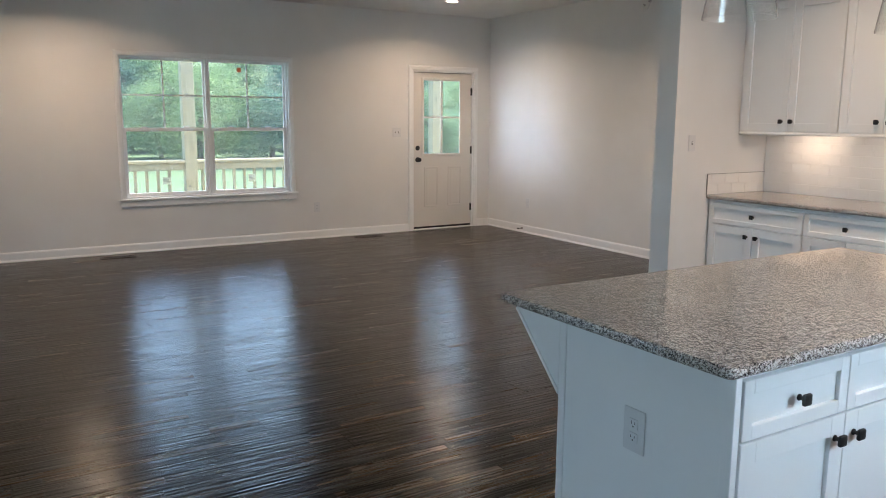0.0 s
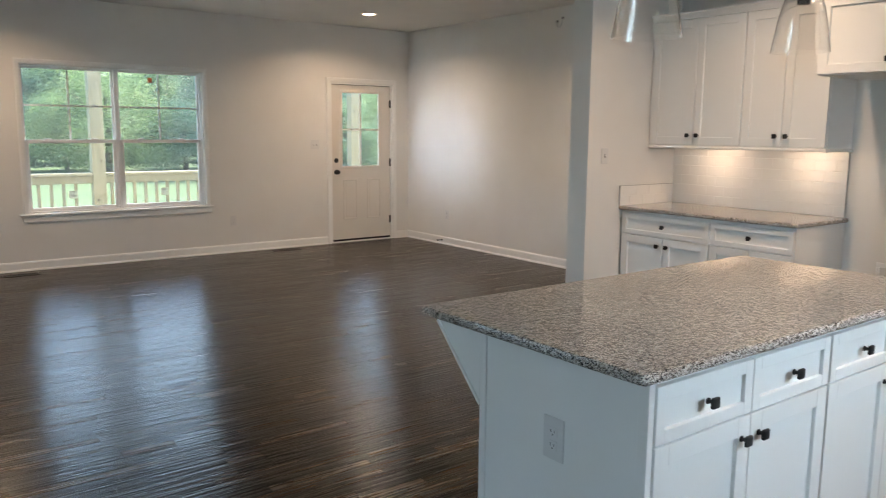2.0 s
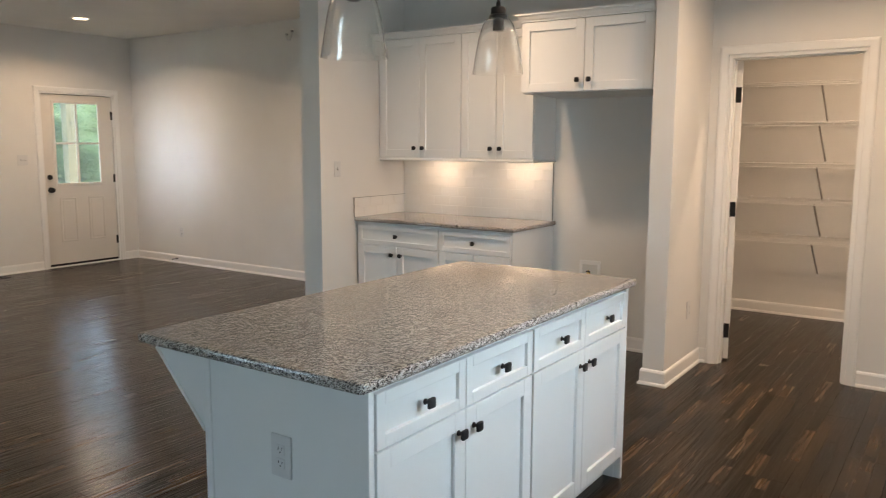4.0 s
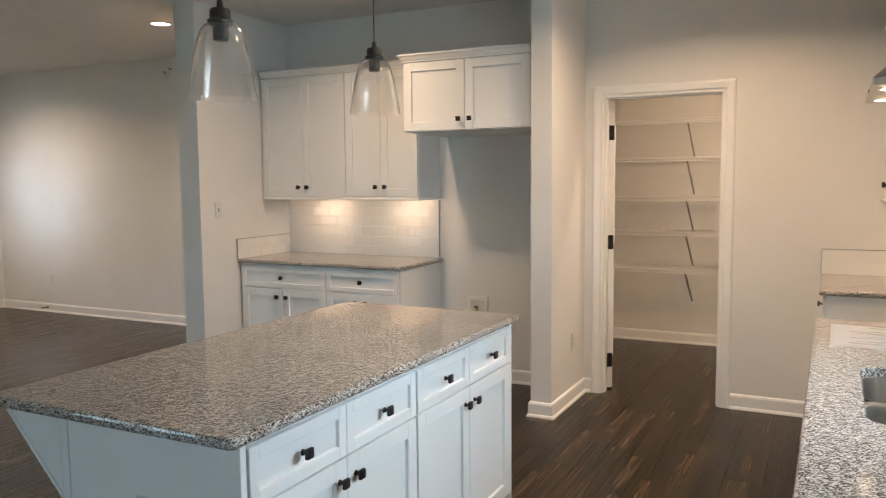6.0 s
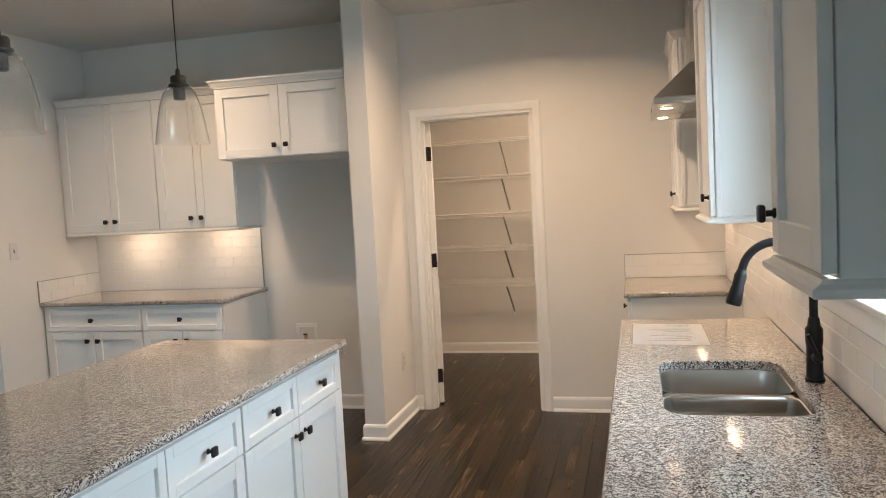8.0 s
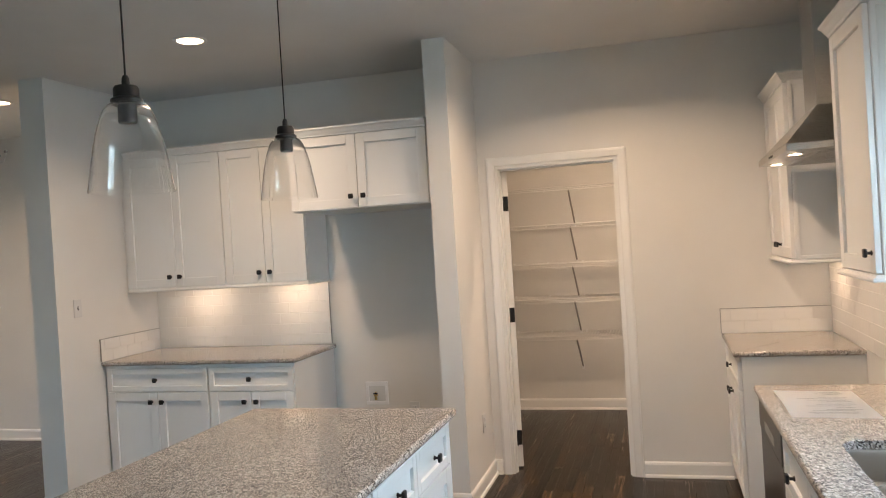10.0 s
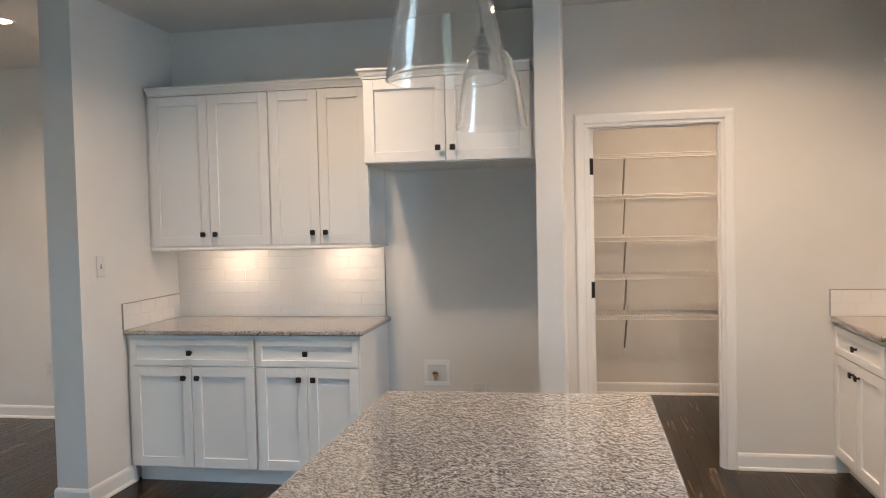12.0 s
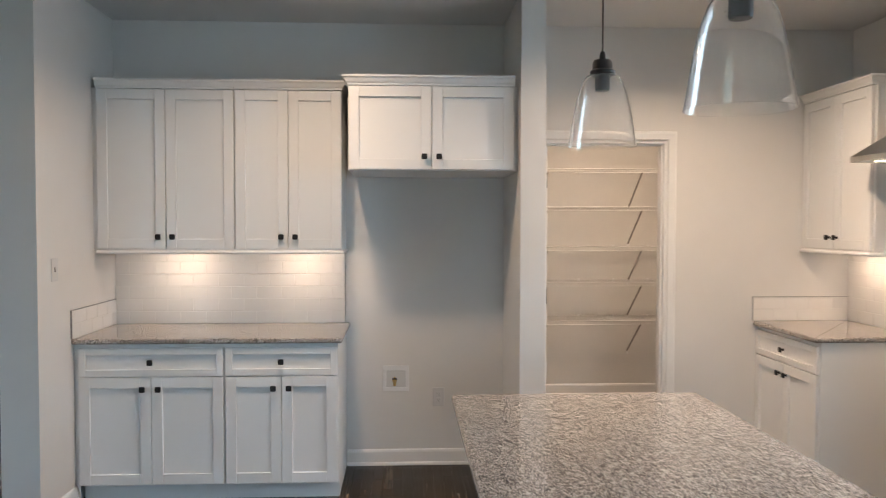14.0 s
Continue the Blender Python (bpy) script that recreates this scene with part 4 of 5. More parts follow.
upper_cabinet("wall_cabinet", (1.905, SOUTH + UD + 0.002, 0), 180, 1.905 - 1.53, UD, 1.374, 2.300, "narrow white shaker wall cabinet beside the sink window", doors=-1, left=True, right=True)
# applied end panels
for x, s, deep in ((4.955, -1, UD), (3.505, -1, UD2)):
    bm = bmesh.new()
    yb0, yb1, z0, z1 = SOUTH + 0.004, SOUTH + deep - 0.022, 1.376, 2.296
    xa, xb = sorted((x - 0.0005 * s, x + s * 0.005))
    for a in ((yb0, yb0 + 0.018, z0, z1), (yb1 - 0.018, yb1, z0, z1), (yb0 + 0.018, yb1 - 0.018, z0, z0 + 0.018), (yb0 + 0.018, yb1 - 0.018, z1 - 0.018, z1)):
        box(bm, xa, xb, *a, 0.001)
    solid("cabinet_end_trim", bm, CABINET, "thin white trim on the side of a wall cabinet", "trim", kind="")

# sink
sk = thing("sink", (0, 0, 0), 0, "double-bowl stainless steel undermount sink", "sink")


def bowl(x0, x1, y0, y1, depth, r=0.055):
    bm = bmesh.new()

    def loop(ins, z, rr):
        out = []
        for cx, cy, a0 in ((x1 - r, y1 - r, 0), (x0 + r, y1 - r, 90), (x0 + r, y0 + r, 180), (x1 - r, y0 + r, 270)):
            for k in range(7):
                a = radians(a0 + 15 * k)
                out.append(bm.verts.new((cx + (r - ins) * math.cos(a), cy + (r - ins) * math.sin(a), z)))
        return out
    zt = 0.876
    ls = [loop(-0.008, zt, r), loop(-0.002, zt - 0.001, r), loop(0.0, zt - 0.008, r), loop(0.008, zt - depth + 0.04, r), loop(0.014, zt - depth + 0.015, r), loop(0.03, zt - depth + 0.003, r), loop(0.05, zt - depth, r)]
    for a, b in zip(ls, ls[1:]):
        for i in range(len(a)):
            j = (i + 1) % len(a)
            bm.faces.new((a[i], a[j], b[j], b[i]))
    bm.faces.new(ls[-1])
    part("bowl", bm, SINKSTEEL, sk, "", True)
    bm = bmesh.new()
    cx, cy = (x0 + x1) / 2, (y0 + y1) / 2
    lathe(bm, [(0.0, 0.001), (0.022, 0.001), (0.024, 0.004), (0.043, 0.005), (0.045, 0.001), (0.045, -0.004)], 24, (cx, cy, zt - depth + 0.001))
    part("drain", bm, STEEL, sk, "round steel drain", True)


bowl(2.53, 2.832, -0.07, 0.30, 0.20)
bowl(2.858, 3.16, -0.07, 0.30, 0.20)
bm = bmesh.new()
box(bm, 2.822, 2.868, -0.072, 0.302, 0.825, 0.8745, 0.012, 3)
part("divider", bm, SINKSTEEL, sk, "", True)

# faucet
fc = thing("faucet", (2.90, -0.135, TOP), 0, "matt black pull-down gooseneck faucet on the granite counter", "faucet")
bm = bmesh.new()
lathe(bm, [(0.028, 0.0), (0.028, 0.008), (0.024, 0.012), (0.022, 0.10), (0.025, 0.12), (0.025, 0.155), (0.018, 0.165), (0.016, 0.185), (0.0135, 0.19)], 24)
part("body", bm, BLACK, fc, "", True)
bm = bmesh.new()
arc = [(0, 0, 0.18), (0, 0, 0.30)] + [(0, 0.098 - 0.098 * math.cos(radians(a)), 0.318 + 0.098 * math.sin(radians(a))) for a in range(0, 171, 10)]
tube(bm, arc, 0.0125, 14)
part("spout", bm, BLACK, fc, "", True)
bm = bmesh.new()
e = Vector(arc[-1])
dd = (e - Vector(arc[-2])).normalized()
tube(bm, [e, e + dd * 0.012, e + dd * 0.016, e + dd * 0.05, e + dd * 0.055, e + dd * 0.10, e + dd * 0.108], [0.0135, 0.0165, 0.0185, 0.0175, 0.0195, 0.0235, 0.021], 18)
part("spray_head", bm, BLACK, fc, "", True)
bm = bmesh.new()
tube(bm, [(-0.018, 0, 0.075), (-0.045, 0, 0.075), (-0.06, 0.0, 0.082)], [0.014, 0.016, 0.012], 12)
tube(bm, [(-0.05, 0, 0.08), (-0.062, 0.02, 0.125), (-0.066, 0.03, 0.15)], [0.008, 0.007, 0.006], 10)
part("handle", bm, BLACK, fc, "", True)

# paper on the counter
pp = thing("paper_sheet", (3.66, 0.25, TOP), 0, "white printed sheet of paper lying on the counter", "paper")
bm = bmesh.new()
nx, ny = 10, 8
vs = [[bm.verts.new((-0.225 + 0.45 * i / nx + 0.02 * (j / ny - 0.5), -0.14 + 0.28 * j / ny, 0.002 + 0.006 * abs(math.sin(0.9 * i / nx * math.pi)) * (j / ny) ** 2)) for j in range(ny + 1)] for i in range(nx + 1)]
for i in range(nx):
    for j in range(ny):
        bm.faces.new((vs[i][j], vs[i + 1][j], vs[i + 1][j + 1], vs[i][j + 1]))
top = list(bm.faces)
bmesh.ops.solidify(bm, geom=top, thickness=0.0008)
part("sheet", bm, PAPER, pp)
random.seed(5)
bm = bmesh.new()
for i in range(26):
    xx = -0.19 + 0.014 * i
    if random.random() < 0.25:
        continue
    y0 = -0.10 + random.uniform(0, 0.03)
    y1 = y0 + random.uniform(0.06, 0.17)
    k = min(nx, max(0, round((xx + 0.225) / 0.45 * nx)))
    box(bm, xx, xx + 0.004, y0, min(y1, 0.08), 0.0095, 0.0098)
part("print_lines", bm, INK, pp, "faint grey lines of print")

# ---- range hood ----
hd = thing("range_hood", ((GX0 + GX1) / 2, SOUTH + 0.002, 1.862), 0, "stainless steel chimney range hood above the range space", "range hood")
hw, hdp = (GX1 - GX0) / 2 - 0.005, 0.455
bm = bmesh.new()
box(bm, -hw, hw, 0, hdp, 0.0, 0.03, 0.002)
part("canopy_rim", bm, STEEL, hd)
bm = bmesh.new()
lo = [(-hw, 0), (hw, 0), (hw, hdp), (-hw, hdp)]
hi = [(-0.14, 0), (0.14, 0), (0.14, 0.275), (-0.14, 0.275)]
a = [bm.verts.new((x, y, 0.0305)) for x, y in lo]
b = [bm.verts.new((x, y, 0.218)) for x, y in hi]
for i in range(4):
    bm.faces.new((a[i], a[(i + 1) % 4], b[(i + 1) % 4], b[i]))
bm.faces.new(a[::-1])
bm.faces.new(b)
part("canopy", bm, STEEL, hd)
bm = bmesh.new()
box(bm, -0.14, 0.14, 0.0, 0.275, 0.219, CEIL - 1.862 - 0.001, 0.002)
part("chimney", bm, STEEL, hd)
for sx in (-1, 1):
    bm = bmesh.new()
    box(bm, sx * 0.21 - 0.2, sx * 0.21 + 0.2, 0.06, 0.33, -0.004, 0.002, 0.001)
    fl = part("filter", bm, STEEL, hd)
    for i in range(8):
        bm = bmesh.new()
        xx = sx * 0.21 - 0.17 + i * 0.0486
        box(bm, xx - 0.012, xx + 0.012, 0.08, 0.31, -0.007, -0.0035, 0.001)
        part("baffle", bm, STEEL, fl)
    bm = bmesh.new()
    lathe(bm, [(0.034, 0.001), (0.034, -0.003), (0.028, -0.004)], 20, (sx * 0.27, 0.395, 0))
    lp = part("lamp_ring", bm, STEEL, hd, "", True)
    bm = bmesh.new()
    lathe(bm, [(0.026, -0.0055), (0.026, -0.004)], 20, (sx * 0.27, 0.395, 0))
    part("lamp_lens", bm, LENS, lp, "glowing warm lamp lens")
    area_lamp("hood_lamp", ((GX0 + GX1) / 2 + sx * 0.27, SOUTH + 0.397, 1.854), ((GX0 + GX1) / 2 + sx * 0.27, SOUTH + 0.397, 0), 0.045, 0.035, WARM, None, 110)
bm = bmesh.new()
for i in range(4):
    box(bm, -0.06 + i * 0.035, -0.04 + i * 0.035, hdp - 0.0005, hdp + 0.002, 0.010, 0.020, 0.001)
part("buttons", bm, BLACK, hd, "row of small dark buttons")


# ---- lamps ----
def downlight(x, y, power, size=0.13, spread=150):
    z = CEIL
    r = thing("recessed_light", (x, y, z), 0, "lit round white recessed ceiling light", "ceiling light", "recessed lights")
    bm = bmesh.new()
    lathe(bm, [(0.092, 0.0005), (0.092, -0.004), (0.086, -0.007), (0.072, -0.006), (0.068, 0.0005)], 36, closed=True)
    part("trim_ring", bm, PLASTIC, r, "", True)
    bm = bmesh.new()
    lathe(bm, [(0.069, -0.001), (0.069, -0.003)], 32)
    part("lens", bm, LENS, r, "glowing warm lens")
    area_lamp("recessed_lamp", (x, y, z - 0.009), (x, y, 0), size, power, WARM, None, spread)


for x, y in ((5.13, 8.30), (5.13, 5.28), (1.15, 8.30)):
    downlight(x, y, LAMP_LIVING)
for x, y, share in ((4.37, 3.21, 0.85), (4.55, 1.07, 1.35), (3.12, 1.05, 0.35)):
    downlight(x, y, LAMP_KITCHEN * share, spread=146)
downlight(6.24, 1.10, LAMP_PANTRY, 0.02)


def under_light(x, y, rz, power):
    """A strip whose light leans towards the wall behind it."""
    u = thing("under_cabinet_light", (x, y, 1.374), rz, "slim white under-cabinet light, switched on", "cabinet light", "under-cabinet lights")
    bm = bmesh.new()
    box(bm, -0.075, 0.075, -0.035, 0.035, -0.018, 0.0, 0.003)
    part("housing", bm, PLASTIC, u)
    bm = bmesh.new()
    box(bm, -0.065, 0.065, -0.026, 0.026, -0.0205, -0.0182)
    part("lens", bm, SOFTLENS, u, "glowing warm lens")
    to = (x + 0.19, y, 1.12) if rz else (x, y - 0.16, 1.16)
    area_lamp("under_cabinet_lamp", (x, y, 1.35), to, 0.2, power, WARM, 0.05, 170)


for y in (4.02, 3.30):
    under_light(5.46, y, 90, 0.15)
for x in (5.35, 3.76):
    under_light(x, 0.0, 0, 0.15)
under_light(1.72, 0.0, 0, 0.10)


def pendant(x, y, zb):
    """A bell-shaped seeded glass shade on a black cord; zb is its lower rim."""
    p = thing("pendant_lamp", (x, y, zb), 0, "unlit pendant lamp with a clear bell-shaped glass shade", "pendant lamp", "pendants over the island")
    outer = [(0.036, 0.222), (0.050, 0.216), (0.061, 0.200), (0.070, 0.176), (0.079, 0.145), (0.086, 0.112), (0.092, 0.078), (0.098, 0.040), (0.1035, 0.006), (0.1045, 0.0)]
    inner = [(r - 0.0026, h - (0.002 if h > 0.2 else 0)) for r, h in outer]
    bm = bmesh.new()
    lathe(bm, outer + inner[::-1], 48, closed=True)
    part("glass_shade", bm, SHADEGLASS, p, "clear seeded glass bell", True).visible_shadow = False
    bm = bmesh.new()
    lathe(bm, [(0.0, 0.172), (0.021, 0.172), (0.023, 0.176), (0.023, 0.219), (0.037, 0.2225), (0.039, 0.226), (0.039, 0.231), (0.034, 0.235), (0.031, 0.237), (0.031, 0.258), (0.027, 0.265), (0.010, 0.268), (0.009, 0.285), (0.006, 0.292), (0.0, 0.293)], 28)
    part("socket_cap", bm, BRONZE, p, "dark bronze socket cap", True)
    bm = bmesh.new()
    lathe(bm, [(0.0025, 0.29), (0.0025, CEIL - zb - 0.02)], 8)
    part("cord", bm, BRONZE, p, "thin black cord", True)
    bm = bmesh.new()
    h = CEIL - zb
    lathe(bm, [(0.006, h - 0.03), (0.05, h - 0.024), (0.06, h - 0.018), (0.06, h - 0.0005)], 28)
    part("ceiling_rose", bm, BRONZE, p, "", True)


pendant(2.272, 2.056, 1.748)
pendant(3.194, 2.084, 1.768)

# sky light in the windows that the walk does not look through
for (a, b, c, d), power in zip(WESTWIN, (1.2, 1.3)):
    area_lamp("west_window_light", (WEST - 0.15, (a + b) / 2, (c + d) / 2), (0, (a + b) / 2, (c + d) / 2 - 1.25), b - a - 0.1, power, COOL, d - c - 0.1, 85)
# extra narrow lamp at the west window, added for the east wall's bright patch
area_lamp("wall_patch_lamp", (WEST - 0.17, 6.5, 1.4), (EAST, 8.55, 1.38), 0.8, 0.45, COOL, 0.6, 14)
area_lamp("sink_window_light", ((SINKWIN[0] + SINKWIN[1]) / 2, SOUTH - 0.16, 1.65), ((SINKWIN[0] + SINKWIN[1]) / 2, 2.2, 0.7), 0.9, 3.4, COOL, 0.85, 150)
area_lamp("side_room_window_light", (8.75, 5.37, 1.4), (6.5, 5.37, 1.2), 1.15, 0.5, (0.25, 0.6, 1.0), 1.1)


# ---- wire shelves in the pantry ----
def wire_shelf(z):
    s = thing("wire_shelf", (7.62, 0, z), 0, "white coated wire pantry shelf on angled braces", "shelf", "pantry shelves")
    y0, y1, dep = 0.37, 2.58, 0.405
    bm = bmesh.new()
    n = 88
    for i in range(n):
        y = y0 + 0.01 + (y1 - y0 - 0.02) * i / (n - 1)
        box(bm, -dep, -0.004, y - 0.0023, y + 0.0023, -0.0013, 0.0013)
        box(bm, -dep - 0.0013, -dep + 0.0013, y - 0.0023, y + 0.0023, -0.03, 0.0)
    tagged(part("wire_deck", bm, DECKWIRE, s), kind="stuff")
    for nm, x, zz in (("back_rod", -0.008, -0.0035), ("middle_rod", -0.2, -0.0035), ("front_rod", -dep, 0.0), ("lip_rod", -dep, -0.03)):
        bm = bmesh.new()
        tube(bm, [(x, y0, zz), (x, y1, zz)], 0.0044 if nm == "front_rod" else 0.0036, 8)
        part(nm, bm, DECKWIRE, s)
    for y in (0.70, 1.50, 2.28):
        bm = bmesh.new()
        tube(bm, [(-dep + 0.003, y, -0.028), (-0.004, y + 0.0, -0.315)], 0.0078, 8)
        br = part("brace", bm, BRACE, s, "diagonal support brace, painted grey for its shade")
        bm = bmesh.new()
        box(bm, -0.006, 0.0, y - 0.01, y + 0.01, -0.345, -0.295, 0.001)
        part("brace_foot", bm, VINYL, br)
    for i in range(7):
        y = y0 + 0.15 + i * 0.31
        bm = bmesh.new()
        box(bm, -0.014, 0.0, y - 0.008, y + 0.008, -0.014, 0.008, 0.002)
        part("wall_clip", bm, VINYL, s)


for z in (1.985, 1.668, 1.332, 1.033, 0.712):
    wire_shelf(z)

# ---- porch ----
deck = thing("porch_deck", (0, 0, -0.06), 0, "raised timber porch deck outside the door", "deck", kind="structure")
mesh_board = None
for i in range(13):
    y = NORTH + 0.18 + i * 0.145
    if mesh_board is None:
        bm = bmesh.new()
        box(bm, -1.2, 7.6, 0.0, 0.14, -0.035, 0.0, 0.003)
        mesh_board = part("deck_board", bm, TIMBER, deck)
        mesh_board.matrix_basis = pose(0, y, 0)
    else:
        same_part("deck_board", mesh_board, deck, (0, y, 0))
PY = 11.15
posts = [-0.9, 2.80, 6.58]
for x in posts:
    bm = bmesh.new()
    box(bm, -0.08, 0.08, -0.07, 0.07, -0.6, 2.6, 0.006, 2)
    p = tagged(new("porch_post", finish("porch_post", bm, TIMBER)), "square pale treated timber porch post with knots", "post", "porch posts")
    p.location = (x, PY, 0)
    for k, (dz, s) in enumerate(((1.75, 0.018), (1.05, 0.014), (0.55, 0.016), (2.05, 0.012))):
        bm = bmesh.new()
        lathe(bm, [(s, -0.0713), (s * 0.5, -0.0718), (0.0, -0.0719)], 10, ((-0.02, 0.03, -0.03, 0.02)[k], 0, dz), "y")
        part("knot", bm, BARK, p)
for a, b in ((posts[0], posts[1]), (posts[1], posts[2])):
    r = thing("porch_railing", (0, PY, 0), 0, "pale treated timber porch railing with square balusters", "railing", "porch railings")
    bm = bmesh.new()
    box(bm, a + 0.082, b - 0.082, -0.07, 0.07, 0.86, 0.898, 0.005)
    part("handrail", bm, TIMBER, r)
    bm = bmesh.new()
    box(bm, a + 0.082, b - 0.082, -0.045, -0.008, 0.765, 0.857, 0.003)
    part("top_rail", bm, TIMBER, r)
    bm = bmesh.new()
    box(bm, a + 0.082, b - 0.082, -0.045, -0.008, 0.06, 0.15, 0.003)
    part("bottom_rail", bm, TIMBER, r)
    n = int((b - a - 0.2) / 0.142)
    first = None
    for i in range(n):
        x = a + 0.16 + i * 0.142
        if first is None:
            bm = bmesh.new()
            box(bm, -0.019, 0.019, -0.0075, 0.03, 0.04, 0.86, 0.002)
            first = part("baluster", bm, TIMBER, r)
            first.matrix_basis = pose(x, 0, 0)
        else:
            same_part("baluster", first, r, (x, 0, 0))
    for x in ((2.48,) if a < 0 else (3.62,)):
        tg = thing("lumber_tag", (x, PY - 0.047, 0.63), 8, "printed paper tag stapled to the railing", "tag", "lumber tags")
        bm = bmesh.new()
        box(bm, -0.055, 0.055, -0.001, 0.001, -0.05, 0.05)
        part("tag_paper", bm, make_ground("tag_paper", [(0.3, (0.45, 0.47, 0.33)), (0.7, (0.52, 0.53, 0.4))], 30.0), tg)
        bm = bmesh.new()
        for k in range(5):
            box(bm, -0.045, 0.045 - 0.012 * (k % 3), -0.0016, -0.0011, 0.034 - k * 0.016, 0.042 - k * 0.016)
        part("print_bars", bm, LABELINK, tg)

# ---- ground and trees ----
bm = bmesh.new()
N = 60
gv = {}
for i in range(N + 1):
    for j in range(N + 1):
        x, y = -600 + 1200 * i / N, -600 + 1200 * j / N
        d = math.hypot(x - 2, y - 5)
        gv[i, j] = bm.verts.new((x, y, -0.62 + (0.8 * noise.noise((x * 0.01, y * 0.01, 0)) * min(1, max(0, d - 30) / 60))))
for i in range(N):
    for j in range(N):
        bm.faces.new((gv[i, j], gv[i + 1, j], gv[i + 1, j + 1], gv[i, j + 1]))
solid("ground", bm, LAWN, "green mown lawn running to the woods", "ground", smooth=True)


def crown_mesh(seed, lobes, leaves):
    rg = np.random.default_rng(seed)
    verts, faces = [], []
    cs = []
    for k in range(lobes):
        a, h = rg.uniform(0, 2 * math.pi), rg.uniform(0.18, 1.0)
        rad = (0.42 if h < 0.75 else 0.24) * math.sqrt(rg.uniform(0.05, 1.0))
        cs.append((rad * math.cos(a), rad * math.sin(a), h, rg.uniform(0.10, 0.2)))
    for k in range(leaves):
        cx, cy, cz, r = cs[int(rg.integers(lobes))]
        d = rg.normal(size=3)
        d /= np.linalg.norm(d)
        c = np.array((cx, cy, cz)) + d * r * rg.uniform(0.55, 1.12) * np.array((1, 1, 0.75))
        n = d + rg.normal(size=3) * 0.6 + np.array((0, 0, 0.4))
        n /= np.linalg.norm(n)
        t = np.cross(n, rg.normal(size=3))
        t /= np.linalg.norm(t)
        b = np.cross(n, t)
        s = rg.uniform(0.007, 0.014)
        i = len(verts)
        verts += [tuple(c + s * t), tuple(c + s * 0.55 * b + 0.2 * s * n), tuple(c - s * t), tuple(c - s * 0.55 * b + 0.2 * s * n)]
        faces.append((i, i + 1, i + 2, i + 3))
    me = bpy.data.meshes.new("crown")
    me.from_pydata(verts, [], faces)
    me.materials.append(LEAF)
    return me


def trunk_mesh(seed):
    rg = random.Random(seed)
    bm = bmesh.new()
    tube(bm, [(0, 0, -0.02), (0.005, 0.004, 0.25), (-0.01, 0.006, 0.5), (0.006, 0, 0.8)], [0.03, 0.022, 0.015, 0.006], 9)
    for k in range(7):
        a, z = rg.uniform(0, 6.28), rg.uniform(0.22, 0.6)
        L = rg.uniform(0.2, 0.36)
        tube(bm, [(0, 0, z), (L * 0.5 * math.cos(a), L * 0.5 * math.sin(a), z + 0.1), (L * math.cos(a), L * math.sin(a), z + 0.24)], [0.011, 0.007, 0.003], 6)
    return finish("trunk", bm, BARK, True)


crowns = [crown_mesh(s, 70, 20000) for s in (3, 8, 21)]
trunks = [trunk_mesh(s) for s in (1, 2, 3)]
rg = random.Random(11)
spots = [(-10 + 3.0 * i + rg.uniform(-1, 1), 40 + rg.uniform(-2, 3), rg.uniform(3.6, 4.9)) for i in range(18)]
spots += [(-14 + 3.1 * i + rg.uniform(-1.2, 1.2), 50 + rg.uniform(-2, 3), rg.uniform(5.2, 6.4)) for i in range(20)]
spots += [(-20 + 3.6 * i + rg.uniform(-1.5, 1.5), 62 + rg.uniform(-3, 3), rg.uniform(6.8, 7.9)) for i in range(24)]
spots += [(13.5, 33.0, 5.5), (8.6, 34.5, 4.6)]
for k, (x, y, h) in enumerate(spots):
    t = thing("tree", (x, y, -0.75), rg.uniform(0, 360), "leafy green deciduous tree at the edge of the woods", "tree", "trees behind the house")
    s = 1.15 + rg.uniform(-0.1, 0.25)
    for nm, me in (("trunk", trunks[k % 3]), ("crown", crowns[k % 3])):
        o = new(nm, me)
        o.parent = t
        o.scale = (h * s, h * s, h)
        if nm == "crown":
            o.location = (0, 0, -0.06 * h)

# ---- tiles ----
TW, TH, TT = 0.1545, 0.0741, 0.007


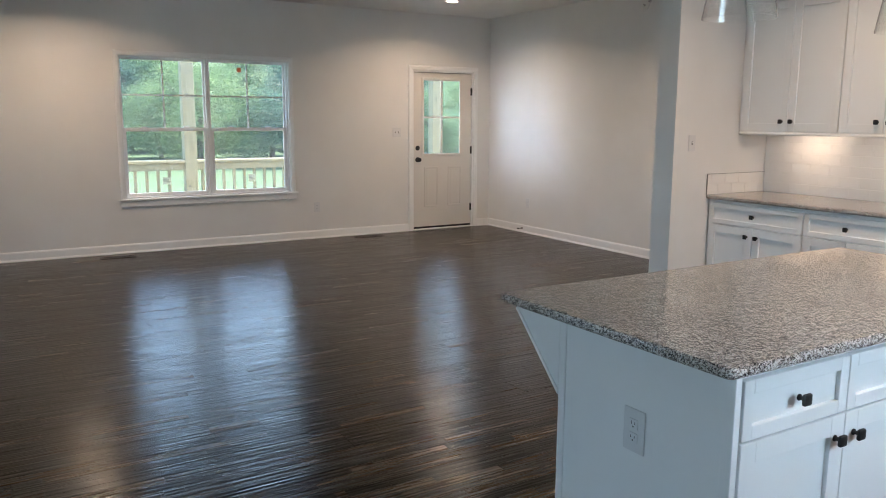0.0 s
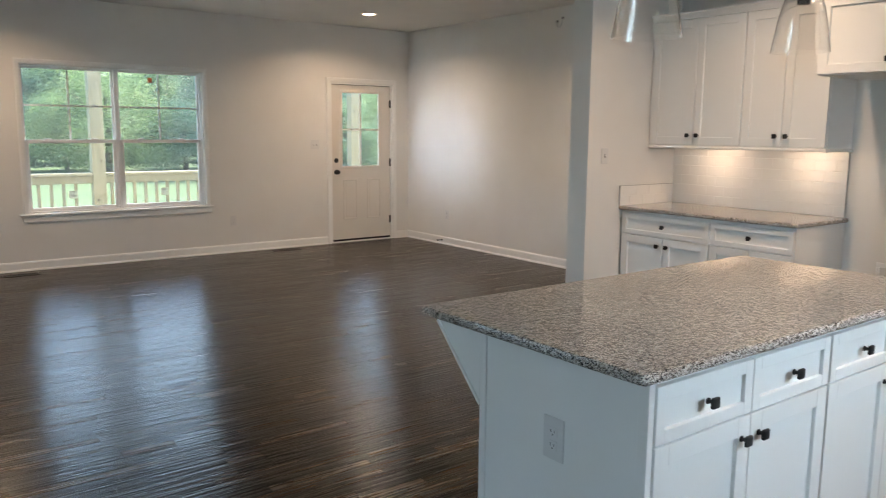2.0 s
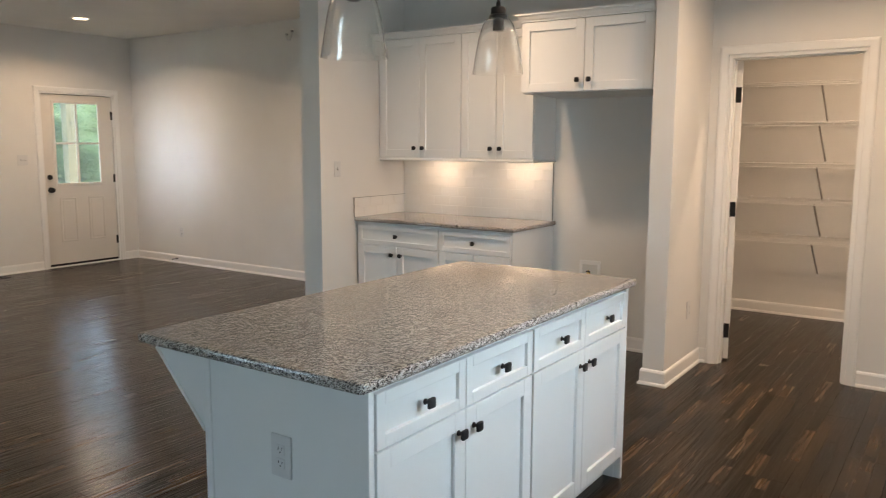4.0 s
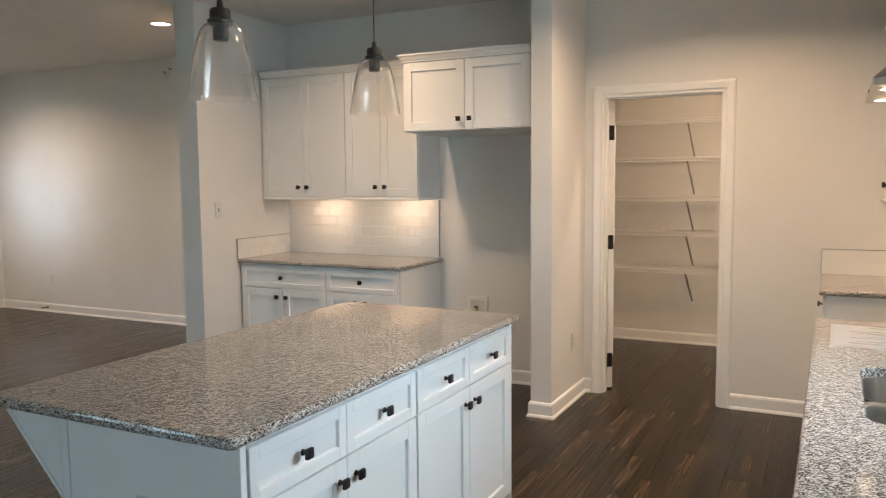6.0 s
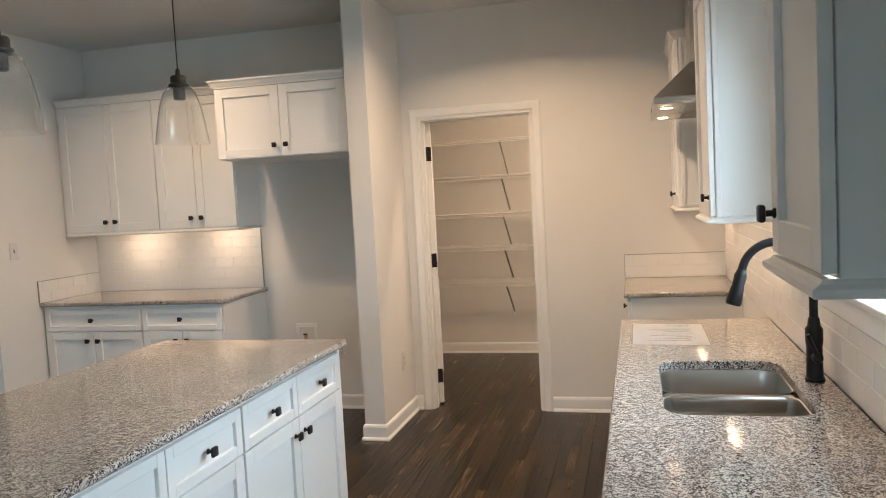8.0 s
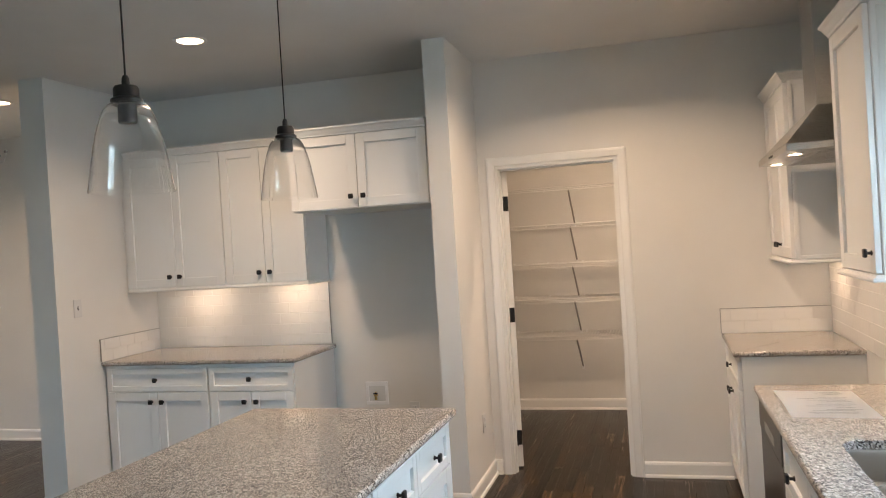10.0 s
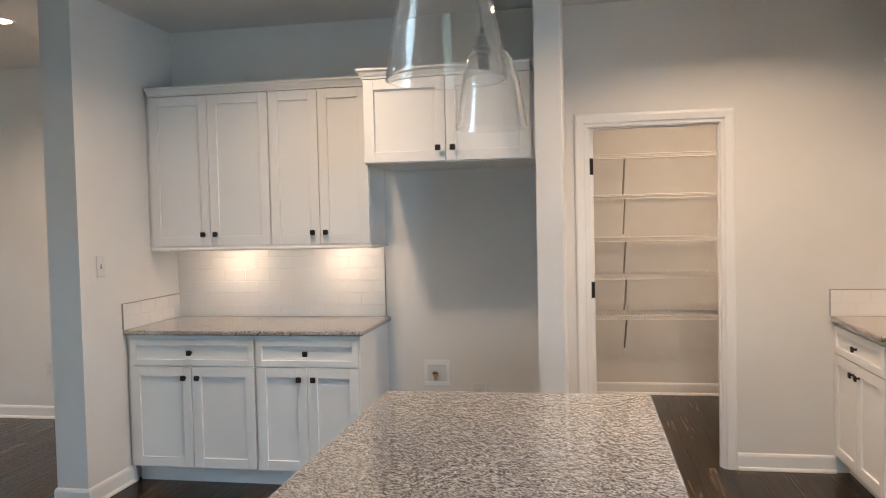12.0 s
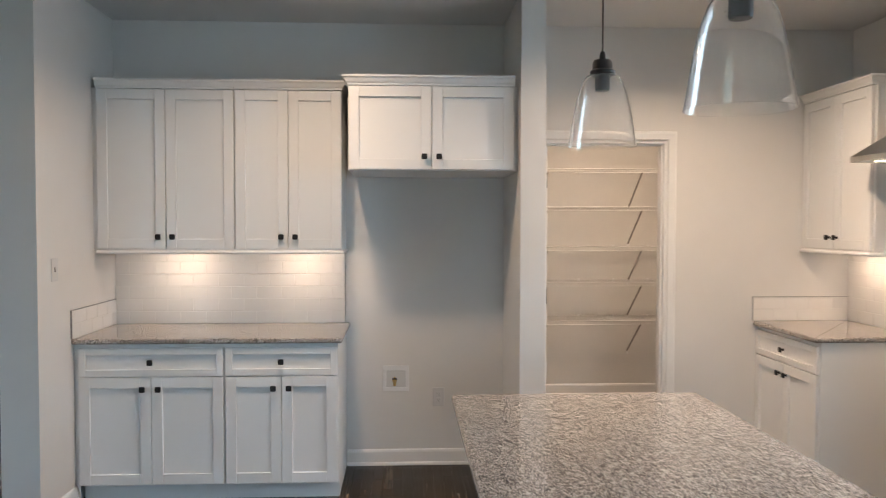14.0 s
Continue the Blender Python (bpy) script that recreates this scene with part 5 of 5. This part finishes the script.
def tile_field(name, origin, rz, length, height, label, shift=0.0):
    """Running-bond tiles on a grout bed, facing -y, from (0, 0) along x; rows start at the counter."""
    f = tagged(new(name), label, "backsplash", kind="structure")
    f.matrix_basis = pose(*origin, 0, 0, rz)
    bm = bmesh.new()
    box(bm, 0, length, -0.0055, -0.0002, 0, height)
    part("grout", bm, GROUT, f)
    cache = {}
    rows = max(1, round(height / (TH + 0.0026)))
    for r in range(rows):
        z0 = r * (TH + 0.0026) + 0.0012
        z1 = min(z0 + TH, height - 0.0008)
        if z1 - z0 < 0.012:
            continue
        x = -(TW + 0.0012) * (0.5 if r % 2 else 0.0) - shift
        while x < length:
            a, b = max(x, 0.0008), min(x + TW, length - 0.0008)
            if b - a > 0.006:
                key = (round(b - a, 4), round(z1 - z0, 4))
                if key not in cache:
                    q = bmesh.new()
                    w, h = key
                    e = 0.0012
                    vs = [q.verts.new(p) for p in ((0, -0.004, 0), (w, -0.004, 0), (w, -0.004, h), (0, -0.004, h), (0, -TT + e, 0), (w, -TT + e, 0), (w, -TT + e, h), (0, -TT + e, h),
                                                   (e, -TT, e), (w - e, -TT, e), (w - e, -TT, h - e), (e, -TT, h - e))]
                    for k in range(4):
                        j = (k + 1) % 4
                        q.faces.new((vs[k], vs[j], vs[4 + j], vs[4 + k]))
                        q.faces.new((vs[4 + k], vs[4 + j], vs[8 + j], vs[8 + k]))
                    q.faces.new(vs[8:12])
                    cache[key] = finish("tile", q, TILE)
                o = new("tile", cache[key])
                o.parent = f
                o.matrix_basis = pose(a, 0, z0)
            x += TW + 0.0012
    return f


def metal_edge(name, pts):
    bm = bmesh.new()
    for p in pts:
        box(bm, *p)
    solid(name, bm, ALU, "thin grey metal edge trim along the tiles", "trim")


tile_field("backsplash_east", (KE, 4.473, TOP), -90, 4.473 - 3.064, 1.374 - TOP - 0.001, "glossy white subway tile backsplash", 0.07)
metal_edge("tile_edge_east", [(KE - 0.0095, KE, 3.060, 3.0635, TOP, 1.345)])
tile_field("backsplash_side", (5.034, 4.475, TOP), 0, KE - 5.034 - 0.008, 0.151, "low glossy white tile upstand beside the counter", 0.04)
metal_edge("tile_edge_side", [(5.030, 5.0335, 4.4655, 4.475, TOP, 1.060), (5.0335, KE - 0.008, 4.4655, 4.475, 1.0572, 1.0605)])
tile_field("backsplash_corner", (KE, 0.445, TOP), -90, 0.445 - SOUTH - 0.008, 0.151, "low glossy white tile upstand in the corner", 0.02)
metal_edge("tile_edge_corner", [(KE - 0.0095, KE, 0.4455, 0.449, TOP, 1.060), (KE - 0.0095, KE, SOUTH + 0.008, 0.4455, 1.0572, 1.0605)])
tile_field("backsplash_south_corner", (KE - 0.001, SOUTH, TOP), 180, KE - 4.955, 1.374 - TOP - 0.001, "glossy white subway tile backsplash under the corner cabinet", 0.03)
tile_field("backsplash_south", (4.955, SOUTH, TOP), 180, 4.955 - 3.29, 1.374 - TOP - 0.001, "glossy white subway tile backsplash behind the range space", 0.1)
tile_field("backsplash_sink", (3.289, SOUTH, TOP), 180, 3.289 - 2.13, 0.205, "low band of glossy white tiles under the sink window", 0.05)
tile_field("backsplash_west", (2.129, SOUTH, TOP), 180, 2.129 - 1.50, 1.374 - TOP - 0.001, "glossy white subway tile backsplash", 0.05)

# ---- floor planks ----
PW, PL = PLANK_W, 1.220
q = bmesh.new()
e = 0.0008
vs = [q.verts.new(p) for p in ((0, 0, -0.005), (1, 0, -0.005), (1, PW - 0.0004, -0.005), (0, PW - 0.0004, -0.005), (0, 0, -e), (1, 0, -e), (1, PW - 0.0004, -e), (0, PW - 0.0004, -e),
                               (e, e, 0), (1 - e, e, 0), (1 - e, PW - 0.0004 - e, 0), (e, PW - 0.0004 - e, 0))]
for k in range(4):
    j = (k + 1) % 4
    q.faces.new((vs[k], vs[j], vs[4 + j], vs[4 + k]))
    q.faces.new((vs[4 + k], vs[4 + j], vs[8 + j], vs[8 + k]))
q.faces.new(vs[8:12])
plank_mesh = finish("plank", q, PLANK)
rv, rf = [], []
rg = random.Random(4)
made = 0
y = PLANK_Y0
while y < NORTH + 0.02:
    x1 = 7.62 if y < 2.6 else (8.58 if 4.5 < y < 6.4 else EAST + 0.02)
    x = WEST - rg.uniform(0.0, PL)
    while x < x1:
        a, b = max(x, WEST - 0.02), min(x + PL - 0.0004, x1)
        if b - a > 0.03:
            if y < 7.3 and x > -1.0 and made < 300:
                o = new("plank", plank_mesh)
                o.parent = floor
                o.matrix_basis = Matrix.Translation((a, y, 0)) @ Matrix.Diagonal((b - a, 1, 1, 1))
                made += 1
            else:
                i = len(rv)
                rv += [(a, y, -0.0008), (b, y, -0.0008), (b, y + PW - 0.0004, -0.0008), (a, y + PW - 0.0004, -0.0008),
                       (a + e, y + e, 0), (b - e, y + e, 0), (b - e, y + PW - 0.0004 - e, 0), (a + e, y + PW - 0.0004 - e, 0)]
                rf += [(i + 4, i + 5, i + 6, i + 7), (i, i + 1, i + 5, i + 4), (i + 1, i + 2, i + 6, i + 5), (i + 2, i + 3, i + 7, i + 6), (i + 3, i, i + 4, i + 7)]
        x += PL
    y += PW
me = bpy.data.meshes.new("plank_rest")
me.from_pydata(rv, [], rf)
me.materials.append(PLANKREST)
o = tagged(new("planks", me), kind="stuff")
o.parent = floor
